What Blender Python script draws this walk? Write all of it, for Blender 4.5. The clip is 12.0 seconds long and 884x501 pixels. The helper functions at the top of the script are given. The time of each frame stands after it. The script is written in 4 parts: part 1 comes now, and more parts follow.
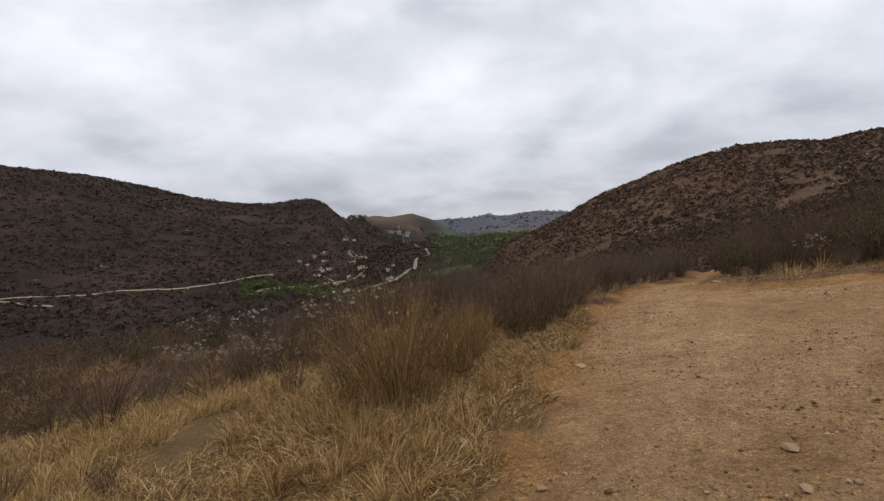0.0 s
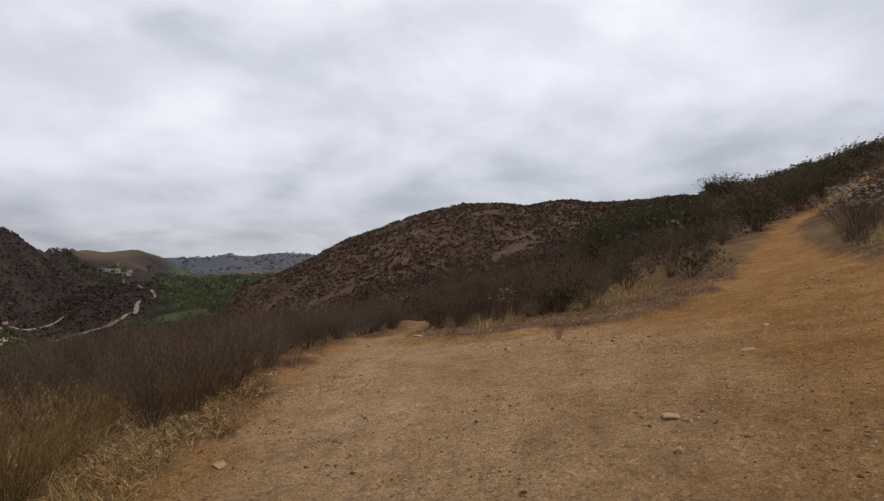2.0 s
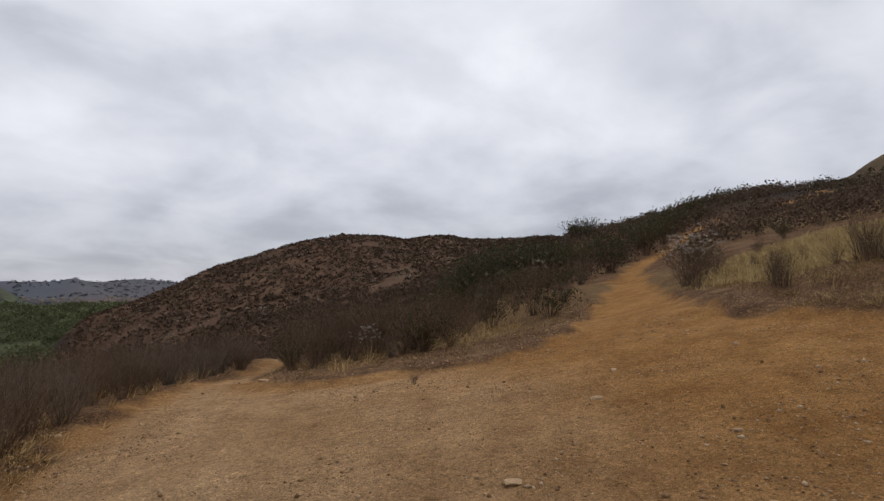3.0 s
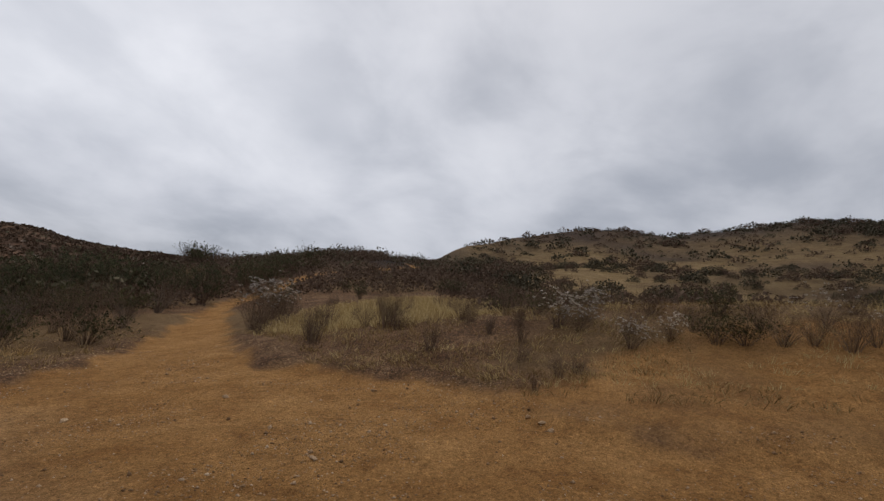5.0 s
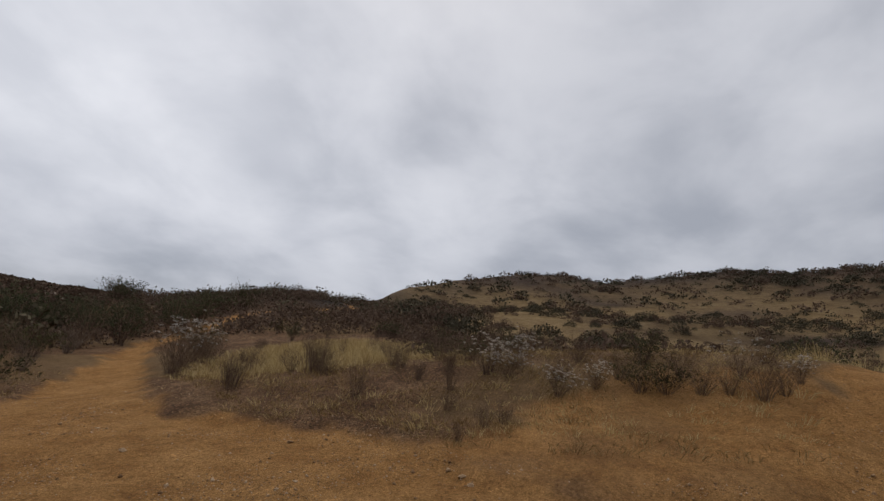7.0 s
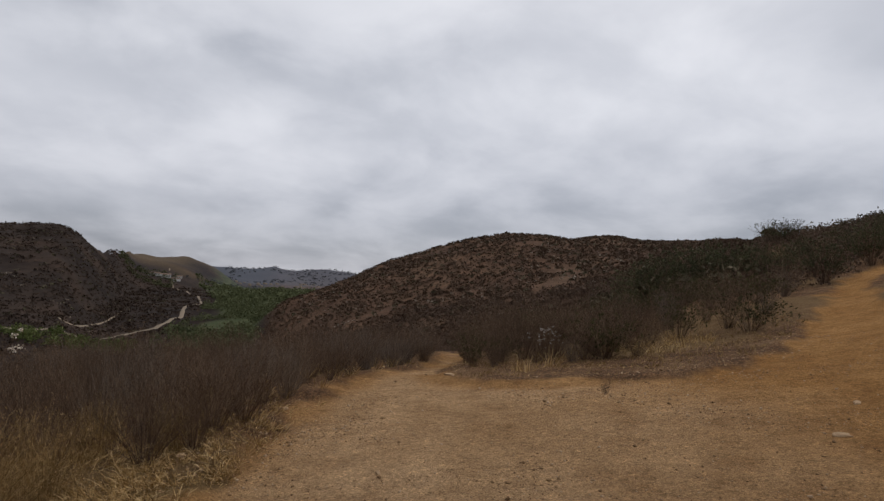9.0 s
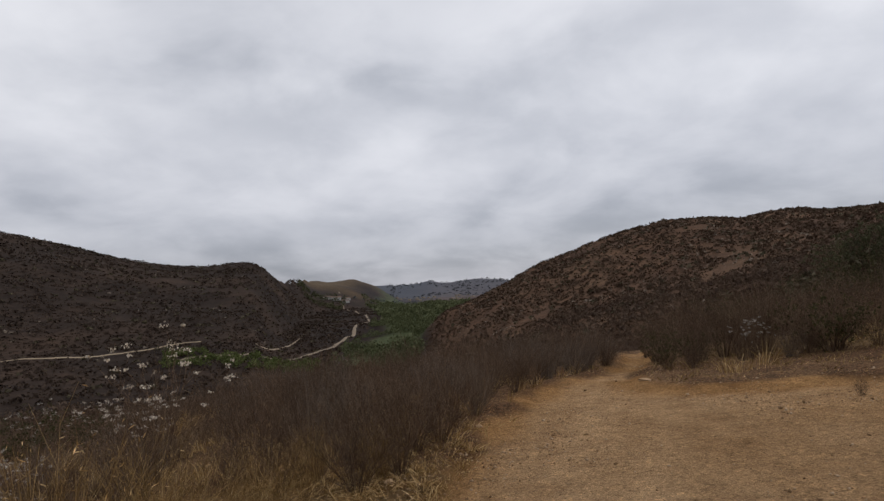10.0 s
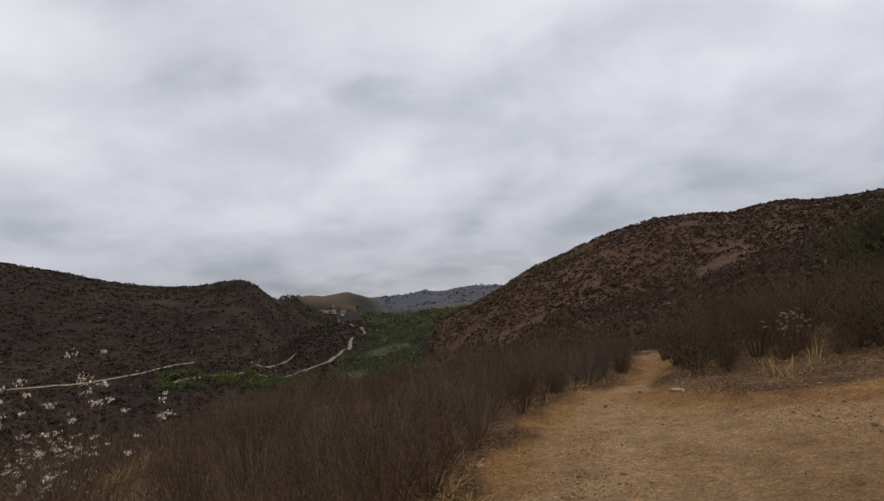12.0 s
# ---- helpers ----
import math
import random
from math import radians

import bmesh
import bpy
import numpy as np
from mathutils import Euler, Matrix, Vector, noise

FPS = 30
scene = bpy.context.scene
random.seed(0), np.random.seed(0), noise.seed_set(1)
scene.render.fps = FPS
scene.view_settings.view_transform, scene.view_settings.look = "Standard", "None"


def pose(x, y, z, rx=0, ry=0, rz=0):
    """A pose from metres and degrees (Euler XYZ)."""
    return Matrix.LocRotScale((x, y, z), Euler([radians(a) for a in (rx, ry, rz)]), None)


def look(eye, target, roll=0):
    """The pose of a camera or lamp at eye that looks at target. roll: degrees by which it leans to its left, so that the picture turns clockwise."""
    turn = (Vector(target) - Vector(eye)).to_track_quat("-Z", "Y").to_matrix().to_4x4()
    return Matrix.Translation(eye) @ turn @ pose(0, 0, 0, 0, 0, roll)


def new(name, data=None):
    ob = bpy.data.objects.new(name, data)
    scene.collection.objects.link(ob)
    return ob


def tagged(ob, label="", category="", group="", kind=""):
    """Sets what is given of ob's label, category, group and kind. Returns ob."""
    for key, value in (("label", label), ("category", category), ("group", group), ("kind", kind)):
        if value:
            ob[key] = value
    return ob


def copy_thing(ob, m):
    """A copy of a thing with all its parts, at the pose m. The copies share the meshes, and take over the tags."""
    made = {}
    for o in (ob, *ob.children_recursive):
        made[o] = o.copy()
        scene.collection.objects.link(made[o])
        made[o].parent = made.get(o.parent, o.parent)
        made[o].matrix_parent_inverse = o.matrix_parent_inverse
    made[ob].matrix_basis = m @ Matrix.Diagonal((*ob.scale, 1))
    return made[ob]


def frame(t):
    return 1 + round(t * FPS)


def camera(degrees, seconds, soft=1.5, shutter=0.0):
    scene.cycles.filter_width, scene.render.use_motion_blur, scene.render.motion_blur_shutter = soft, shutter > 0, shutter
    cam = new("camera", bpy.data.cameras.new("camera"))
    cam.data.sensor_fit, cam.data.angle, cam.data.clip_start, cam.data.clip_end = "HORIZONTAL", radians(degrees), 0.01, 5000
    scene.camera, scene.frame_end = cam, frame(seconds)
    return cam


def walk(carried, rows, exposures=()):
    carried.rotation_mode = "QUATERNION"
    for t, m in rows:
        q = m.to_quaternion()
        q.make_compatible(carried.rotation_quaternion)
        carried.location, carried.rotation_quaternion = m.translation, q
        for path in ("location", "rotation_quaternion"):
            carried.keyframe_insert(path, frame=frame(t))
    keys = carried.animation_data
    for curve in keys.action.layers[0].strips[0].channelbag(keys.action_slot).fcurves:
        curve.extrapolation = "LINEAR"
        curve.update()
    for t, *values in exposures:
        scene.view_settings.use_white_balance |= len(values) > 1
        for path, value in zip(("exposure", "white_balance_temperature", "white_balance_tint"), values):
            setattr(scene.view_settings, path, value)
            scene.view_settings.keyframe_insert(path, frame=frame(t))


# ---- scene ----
cam = camera(77.9, 12.0, soft=1.4)
# seconds, eye x y z in metres, yaw, pitch, roll in degrees
ROWS = [
    (0.0, -0.000, 0.000, 1.500, -0.56, -2.72, 3.2),
    (0.5, 0.221, 0.242, 1.520, -7.69, -0.88, 1.98),
    (1.0, 0.460, 0.419, 1.531, -12.22, -0.15, 3.47),
    (1.5, 0.794, 0.614, 1.542, -21.28, 0.02, 1.12),
    (2.0, 1.044, 0.902, 1.555, -26.79, 0.87, 0.96),
    (2.5, 1.348, 1.171, 1.591, -31.47, 2.42, -1.03),
    (3.0, 1.618, 1.181, 1.641, -39.41, 4.18, -0.37),
    (3.5, 1.801, 1.032, 1.722, -47.11, 6.20, -1.76),
    (5.5, 2.995, 0.122, 1.879, -82.30, 11.93, -8.46),
    (6.0, 3.050, 0.047, 1.928, -84.96, 13.46, -7.77),
    (6.5, 3.108, 0.001, 1.971, -86.80, 15.88, -7.00),
    (8.5, 1.517, 1.131, 1.688, -36.61, 5.89, -10.69),
    (9.0, 1.334, 1.464, 1.666, -22.44, 3.54, -3.16),
    (9.5, 1.236, 1.715, 1.680, -13.21, 3.75, 4.02),
    (10.0, 1.140, 2.032, 1.663, -6.92, 3.95, 2.35),
    (10.5, 1.093, 2.385, 1.651, -2.85, 4.10, -0.22),
    (11.0, 1.165, 2.834, 1.636, 0.30, 3.65, 5.7),
    (11.5, 1.275, 3.193, 1.591, -2.34, 3.63, 4.72),
    (12.0, 1.421, 3.447, 1.582, -7.74, 4.78, 5.07),
]


def carry(x, y, z, yaw, pitch, roll):
    turn = Matrix.Rotation(radians(yaw), 4, "Z") @ Matrix.Rotation(radians(pitch), 4, "X") @ Matrix.Rotation(radians(roll), 4, "Y")
    return Matrix.Translation((x, y, z)) @ turn @ Matrix.Rotation(radians(90), 4, "X")


EXPOSURES = [(0.0, 0.0), (2.0, -0.12), (3.5, -0.22), (5.5, -0.34), (6.5, -0.36), (8.5, -0.38), (9.5, -0.37), (12.0, -0.35)]
walk(cam, [(r[0], carry(*r[1:])) for r in ROWS], EXPOSURES)

# ---- sky and light: a bright overcast day ----
SUN_AZ, SUN_EL = 78.0, 52.0  # degrees clockwise from +y, above the horizon


def link(tree, a, b):
    tree.links.new(a, b)


def build_world():
    world = bpy.data.worlds.new("overcast_sky")
    scene.world = world
    world.use_nodes = True
    nt = world.node_tree
    nt.nodes.clear()
    N = nt.nodes.new
    out, bg = N("ShaderNodeOutputWorld"), N("ShaderNodeBackground")
    co = N("ShaderNodeTexCoord")
    sep = N("ShaderNodeSeparateXYZ")
    link(nt, co.outputs["Generated"], sep.inputs[0])
    # the cloud deck is a flat layer: its pattern is squeezed towards the horizon
    lift = N("ShaderNodeMath"); lift.operation = "ADD"; lift.inputs[1].default_value = 0.34
    link(nt, sep.outputs["Z"], lift.inputs[0])
    over = N("ShaderNodeMath"); over.operation = "MAXIMUM"; over.inputs[1].default_value = 0.2
    link(nt, lift.outputs[0], over.inputs[0])
    com = N("ShaderNodeVectorMath"); com.operation = "DIVIDE"
    link(nt, co.outputs["Generated"], com.inputs[0]); link(nt, over.outputs[0], com.inputs[1])

    def cloud(scale, detail, rough, dist, lo, hi, shift):
        m = N("ShaderNodeMapping"); m.inputs["Location"].default_value = shift
        link(nt, com.outputs[0], m.inputs[0])
        n = N("ShaderNodeTexNoise")
        n.inputs["Scale"].default_value, n.inputs["Detail"].default_value = scale, detail
        n.inputs["Roughness"].default_value, n.inputs["Distortion"].default_value = rough, dist
        link(nt, m.outputs[0], n.inputs["Vector"])
        r = N("ShaderNodeMapRange"); r.interpolation_type = "SMOOTHSTEP"
        r.inputs["From Min"].default_value, r.inputs["From Max"].default_value = lo, hi
        link(nt, n.outputs["Fac"], r.inputs["Value"])
        return r
    big = cloud(0.95, 3, 0.5, 0.25, 0.34, 0.66, (3.1, 1.7, 0.4))
    fine = cloud(2.6, 5, 0.52, 0.2, 0.28, 0.72, (7.4, 2.2, 0.9))
    mixf = N("ShaderNodeMix"); mixf.data_type = "FLOAT"; mixf.inputs["Factor"].default_value = 0.5
    link(nt, big.outputs[0], mixf.inputs["A"]); link(nt, fine.outputs[0], mixf.inputs["B"])
    ramp = N("ShaderNodeValToRGB")
    e = ramp.color_ramp.elements
    e[0].position, e[0].color = 0.05, (0.44, 0.46, 0.515, 1)
    e[1].position, e[1].color = 0.95, (0.90, 0.905, 0.95, 1)
    m2 = ramp.color_ramp.elements.new(0.5); m2.color = (0.70, 0.712, 0.765, 1)
    link(nt, mixf.outputs["Result"], ramp.inputs[0])
    # greyer towards the horizon
    hz = N("ShaderNodeMapRange"); hz.inputs["From Min"].default_value, hz.inputs["From Max"].default_value = 0.0, 0.38
    hz.interpolation_type = "SMOOTHSTEP"
    link(nt, sep.outputs["Z"], hz.inputs["Value"])
    mx = N("ShaderNodeMix"); mx.data_type = "RGBA"
    mul = N("ShaderNodeMix"); mul.data_type = "RGBA"; mul.blend_type = "MULTIPLY"; mul.inputs["Factor"].default_value = 1.0
    link(nt, ramp.outputs[0], mul.inputs["A"]); mul.inputs["B"].default_value = (0.70, 0.70, 0.73, 1)
    link(nt, hz.outputs[0], mx.inputs["Factor"]); link(nt, mul.outputs["Result"], mx.inputs["A"]); link(nt, ramp.outputs[0], mx.inputs["B"])
    sky = N("ShaderNodeTexSky"); sky.sky_type = "NISHITA"; sky.sun_disc = False
    sky.sun_elevation, sky.sun_rotation = radians(SUN_EL), radians(SUN_AZ)
    dim = N("ShaderNodeMix"); dim.data_type = "RGBA"; dim.blend_type = "ADD"; dim.inputs["Factor"].default_value = 0.012
    link(nt, mx.outputs["Result"], dim.inputs["A"]); link(nt, sky.outputs[0], dim.inputs["B"])
    link(nt, dim.outputs["Result"], bg.inputs["Color"])
    # the cloud is thinner, and so brighter, over the valley
    dot = N("ShaderNodeVectorMath"); dot.operation = "DOT_PRODUCT"
    dot.inputs[1].default_value = (0.0, 0.13, 0.0)
    link(nt, co.outputs["Generated"], dot.inputs[0])
    gain = N("ShaderNodeMath"); gain.operation = "ADD"; gain.inputs[1].default_value = 0.99
    link(nt, dot.outputs["Value"], gain.inputs[0])
    link(nt, gain.outputs[0], bg.inputs["Strength"])
    link(nt, bg.outputs[0], out.inputs["Surface"])


build_world()
sun_data = bpy.data.lights.new("sun", "SUN")
sun_data.energy, sun_data.angle, sun_data.color = 0.95, radians(40), (1.0, 0.96, 0.9)
sun = new("sun", sun_data)
sun.matrix_world = look((60 * math.sin(radians(SUN_AZ)), 60 * math.cos(radians(SUN_AZ)), 60 * math.tan(radians(SUN_EL))), (0, 0, 0))


# ---- materials ----
def material(name, rough=0.9, bump=0.0, bump_scale=40.0):
    m = bpy.data.materials.new(name)
    m.use_nodes = True
    nt = m.node_tree
    b = nt.nodes["Principled BSDF"]
    b.inputs["Roughness"].default_value = rough
    b.inputs["Specular IOR Level"].default_value = 0.04
    if bump:
        n = nt.nodes.new("ShaderNodeTexNoise"); n.inputs["Scale"].default_value = bump_scale; n.inputs["Detail"].default_value = 6
        co = nt.nodes.new("ShaderNodeTexCoord"); link(nt, co.outputs["Object"], n.inputs["Vector"])
        bp = nt.nodes.new("ShaderNodeBump"); bp.inputs["Strength"].default_value = bump; bp.inputs["Distance"].default_value = 0.02
        link(nt, n.outputs["Fac"], bp.inputs["Height"]); link(nt, bp.outputs[0], b.inputs["Normal"])
    return m, nt, b


def noise_node(nt, scale, detail=6, rough=0.6, coords="Object"):
    co = nt.nodes.new("ShaderNodeTexCoord")
    n = nt.nodes.new("ShaderNodeTexNoise")
    n.inputs["Scale"].default_value, n.inputs["Detail"].default_value, n.inputs["Roughness"].default_value = scale, detail, rough
    link(nt, co.outputs[coords], n.inputs["Vector"])
    return n.outputs["Fac"]


def ramp_node(nt, fac, stops):
    r = nt.nodes.new("ShaderNodeValToRGB")
    e = r.color_ramp.elements
    while len(e) < len(stops):
        e.new(0.5)
    for el, (p, c) in zip(e, stops):
        el.position, el.color = p, (*c, 1)
    link(nt, fac, r.inputs[0])
    return r.outputs[0]


def mix_node(nt, fac, a, b, blend="MIX"):
    x = nt.nodes.new("ShaderNodeMix"); x.data_type = "RGBA"; x.blend_type = blend
    if isinstance(fac, float):
        x.inputs["Factor"].default_value = fac
    else:
        link(nt, fac, x.inputs["Factor"])
    for key, v in (("A", a), ("B", b)):
        if isinstance(v, tuple):
            x.inputs[key].default_value = (*v, 1)
        else:
            link(nt, v, x.inputs[key])
    return x.outputs["Result"]


def island_material(name, dark, mid, light, rough=0.9, trans=0.0):
    """Plant matter: colour varies from piece to piece and from plant to plant."""
    m, nt, b = material(name, rough)
    g = nt.nodes.new("ShaderNodeNewGeometry")
    o = nt.nodes.new("ShaderNodeObjectInfo")
    col = ramp_node(nt, g.outputs["Random Per Island"], [(0.0, dark), (0.5, mid), (1.0, light)])
    var = ramp_node(nt, o.outputs["Random"], [(0.0, (0.72, 0.72, 0.74)), (1.0, (1.18, 1.14, 1.08))])
    col = mix_node(nt, 1.0, col, var, "MULTIPLY")
    link(nt, col, b.inputs["Base Color"])
    if trans:
        t = nt.nodes.new("ShaderNodeBsdfTranslucent"); link(nt, col, t.inputs["Color"])
        s = nt.nodes.new("ShaderNodeMixShader"); s.inputs[0].default_value = trans
        link(nt, b.outputs[0], s.inputs[1]); link(nt, t.outputs[0], s.inputs[2])
        link(nt, s.outputs[0], nt.nodes["Material Output"].inputs["Surface"])
    return m


def ground_material():
    m, nt, b = material("earth", 0.95)

    def attr(n):
        a = nt.nodes.new("ShaderNodeAttribute"); a.attribute_name = n
        return a.outputs["Fac"]
    # trodden dirt
    d1 = ramp_node(nt, noise_node(nt, 0.55, 5), [(0.3, (0.345, 0.205, 0.100)), (0.5, (0.415, 0.257, 0.133)), (0.7, (0.49, 0.315, 0.172))])
    d2 = ramp_node(nt, noise_node(nt, 9.0, 8, 0.7), [(0.30, (0.66, 0.63, 0.60)), (0.45, (0.98, 0.98, 0.98)), (0.7, (1.24, 1.22, 1.18))])
    d3 = ramp_node(nt, noise_node(nt, 70.0, 4, 0.7), [(0.3, (0.55, 0.53, 0.5)), (0.48, (1, 1, 1)), (0.68, (1.28, 1.27, 1.25))])
    dirt = mix_node(nt, 1.0, mix_node(nt, 0.8, d1, d2, "MULTIPLY"), d3, "MULTIPLY")
    worn = ramp_node(nt, noise_node(nt, 2.1, 5, 0.65), [(0.36, (0.80, 0.76, 0.73)), (0.5, (1.0, 1.0, 1.0)), (0.66, (1.16, 1.17, 1.18))])
    dirt = mix_node(nt, 0.85, dirt, worn, "MULTIPLY")
    # ochre, coarser dirt on the upper bank
    oc = ramp_node(nt, noise_node(nt, 0.8, 5), [(0.3, (0.30, 0.150, 0.051)), (0.7, (0.395, 0.213, 0.080))])
    oc = mix_node(nt, 0.85, mix_node(nt, 1.0, mix_node(nt, 0.9, oc, d2, "MULTIPLY"), d3, "MULTIPLY"), worn, "MULTIPLY")
    dirt = mix_node(nt, attr("ochre"), dirt, oc)
    for scale, lo, hi in ((34.0, 0.68, 1.32), (75.0, 0.64, 1.40)):
        vo = nt.nodes.new("ShaderNodeTexVoronoi"); vo.inputs["Scale"].default_value = scale
        cv = nt.nodes.new("ShaderNodeTexCoord"); link(nt, cv.outputs["Object"], vo.inputs["Vector"])
        sp = nt.nodes.new("ShaderNodeSeparateXYZ"); link(nt, vo.outputs["Color"], sp.inputs[0])
        dirt = mix_node(nt, 0.75, dirt, ramp_node(nt, sp.outputs["X"], [(0.0, (lo, lo, lo * 0.98)), (0.22, (0.95, 0.95, 0.95)), (0.8, (1.03, 1.03, 1.03)), (1.0, (hi, hi, hi * 0.97))]), "MULTIPLY")
    # litter and dry soil under the brush
    s1 = ramp_node(nt, noise_node(nt, 1.3, 7, 0.65), [(0.3, (0.092, 0.051, 0.030)), (0.5, (0.160, 0.094, 0.054)), (0.7, (0.245, 0.152, 0.086))])
    s2 = ramp_node(nt, noise_node(nt, 38.0, 6, 0.75), [(0.32, (0.38, 0.36, 0.34)), (0.52, (1, 1, 1)), (0.68, (1.7, 1.6, 1.45))])
    soil = mix_node(nt, 1.0, s1, s2, "MULTIPLY")
    s3 = nt.nodes.new("ShaderNodeTexVoronoi"); s3.inputs["Scale"].default_value = 32.0
    cs = nt.nodes.new("ShaderNodeTexCoord"); link(nt, cs.outputs["Object"], s3.inputs["Vector"])
    ss = nt.nodes.new("ShaderNodeSeparateXYZ"); link(nt, s3.outputs["Color"], ss.inputs[0])
    soil = mix_node(nt, 0.9, soil, ramp_node(nt, ss.outputs["X"], [(0.0, (0.5, 0.48, 0.46)), (0.5, (0.95, 0.95, 0.95)), (1.0, (1.7, 1.6, 1.45))]), "MULTIPLY")
    # far slopes: brown chaparral on reddish soil, with pale outcrops
    h1 = ramp_node(nt, noise_node(nt, 0.012, 6, 0.6), [(0.35, (0.030, 0.022, 0.0185)), (0.5, (0.042, 0.030, 0.024)), (0.65, (0.068, 0.045, 0.033))])
    h2 = ramp_node(nt, noise_node(nt, 0.16, 8, 0.75), [(0.36, (0.62, 0.62, 0.62)), (0.54, (1, 1, 1)), (0.68, (1.38, 1.3, 1.2))])
    hr = ramp_node(nt, noise_node(nt, 0.03, 6, 0.6), [(0.35, (0.085, 0.050, 0.033)), (0.5, (0.118, 0.068, 0.043)), (0.65, (0.155, 0.094, 0.058))])
    hill = mix_node(nt, 1.0, mix_node(nt, attr("rust"), h1, hr), h2, "MULTIPLY")
    col = mix_node(nt, attr("far"), soil, hill)
    # straw meadow
    g1 = ramp_node(nt, noise_node(nt, 0.5, 7, 0.7), [(0.3, (0.145, 0.090, 0.042)), (0.5, (0.225, 0.150, 0.070)), (0.7, (0.31, 0.215, 0.105))])
    g2 = ramp_node(nt, noise_node(nt, 22.0, 6, 0.75), [(0.3, (0.55, 0.53, 0.5)), (0.6, (1.1, 1.1, 1.1))])
    meadow = mix_node(nt, 1.0, g1, g2, "MULTIPLY")
    col = mix_node(nt, attr("straw"), col, meadow)
    wood = ramp_node(nt, noise_node(nt, 0.09, 7, 0.7), [(0.3, (0.045, 0.055, 0.026)), (0.55, (0.085, 0.098, 0.048)), (0.72, (0.19, 0.155, 0.085))])
    col = mix_node(nt, attr("green"), col, wood)
    col = mix_node(nt, attr("trail"), col, dirt)
    # aerial haze put into the colour: hills kilometres off are bluish grey
    col = mix_node(nt, attr("haze_tint"), col, (0.125, 0.137, 0.165))
    link(nt, col, b.inputs["Base Color"])
    add = nt.nodes.new("ShaderNodeMath"); add.operation = "ADD"
    n1, n2 = noise_node(nt, 14.0, 8, 0.75), noise_node(nt, 3.0, 4, 0.6)
    link(nt, n1, add.inputs[0]); link(nt, n2, add.inputs[1])
    bp = nt.nodes.new("ShaderNodeBump"); bp.inputs["Strength"].default_value = 1.0; bp.inputs["Distance"].default_value = 0.06
    link(nt, add.outputs[0], bp.inputs["Height"]); link(nt, bp.outputs[0], b.inputs["Normal"])
    return m


def stone_material(name, tone):
    m, nt, b = material(name, 0.9, 0.5, 60)
    o = nt.nodes.new("ShaderNodeObjectInfo")
    g = nt.nodes.new("ShaderNodeNewGeometry")
    c = ramp_node(nt, g.outputs["Random Per Island"], [(0, (0.20, 0.122, 0.070)), (0.5, (0.45, 0.295, 0.165)), (1, (0.72, 0.56, 0.39))])
    c = mix_node(nt, 1.0, c, ramp_node(nt, noise_node(nt, 30, 6, 0.7), [(0.3, (0.7, 0.68, 0.66)), (0.7, (1.15, 1.12, 1.1))]), "MULTIPLY")
    c = mix_node(nt, 1.0, c, ramp_node(nt, o.outputs["Random"], [(0, (0.8 * tone, 0.77 * tone ** 1.3, 0.74 * tone ** 1.7)), (1, (1.1 * tone, 1.08 * tone ** 1.3, 1.05 * tone ** 1.7))]), "MULTIPLY")
    link(nt, c, b.inputs["Base Color"])
    return m


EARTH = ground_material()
STONE = stone_material("gravel_stone", 1.0)
ROCK = stone_material("weathered_rock", 0.8)
STEM_BROWN = island_material("dry_brown_stems", (0.072, 0.047, 0.034), (0.150, 0.100, 0.069), (0.27, 0.195, 0.132))
STEM_GREY = island_material("grey_dead_stems", (0.085, 0.062, 0.048), (0.165, 0.126, 0.097), (0.31, 0.245, 0.19))
STEM_GOLD = island_material("golden_dry_stems", (0.13, 0.078, 0.034), (0.31, 0.20, 0.085), (0.56, 0.40, 0.19), trans=0.2)
LEAF_BROWN = island_material("withered_leaves", (0.078, 0.050, 0.035), (0.145, 0.094, 0.063), (0.23, 0.155, 0.10), trans=0.2)
LEAF_OLIVE = island_material("olive_leaves", (0.035, 0.036, 0.018), (0.066, 0.066, 0.03), (0.115, 0.108, 0.05), trans=0.25)
LEAF_DARK = island_material("dark_green_leaves", (0.042, 0.045, 0.025), (0.077, 0.080, 0.043), (0.125, 0.126, 0.069), trans=0.2)
LEAF_FOREST = island_material("riverside_leaves", (0.060, 0.072, 0.035), (0.112, 0.125, 0.061), (0.178, 0.190, 0.10), trans=0.25)
FLOWER = island_material("white_seed_heads", (0.40, 0.34, 0.27), (0.60, 0.54, 0.46), (0.78, 0.73, 0.65))
STRAW = island_material("straw", (0.17, 0.098, 0.036), (0.51, 0.325, 0.130), (0.90, 0.665, 0.345), trans=0.15)
STRAW_GREEN = island_material("pale_meadow_grass", (0.30, 0.205, 0.085), (0.52, 0.385, 0.175), (0.74, 0.59, 0.31), trans=0.3)
BRUSH = island_material("brown_brush", (0.068, 0.046, 0.036), (0.114, 0.079, 0.059), (0.170, 0.122, 0.089), trans=0.2)
CHAPARRAL = island_material("far_brown_shrubs", (0.046, 0.034, 0.028), (0.070, 0.050, 0.039), (0.105, 0.075, 0.056))
CHAPARRAL_RUST = island_material("far_rusty_shrubs", (0.070, 0.048, 0.034), (0.108, 0.072, 0.050), (0.155, 0.106, 0.073))
SCRUB_DARK = island_material("far_dark_shrubs", (0.055, 0.050, 0.033), (0.095, 0.083, 0.055), (0.145, 0.125, 0.082))
ROCK_PALE = island_material("pale_outcrops", (0.20, 0.16, 0.12), (0.30, 0.24, 0.185), (0.40, 0.34, 0.27))
PLASTER = island_material("white_walls", (0.7, 0.69, 0.66), (0.74, 0.73, 0.7), (0.78, 0.77, 0.75))
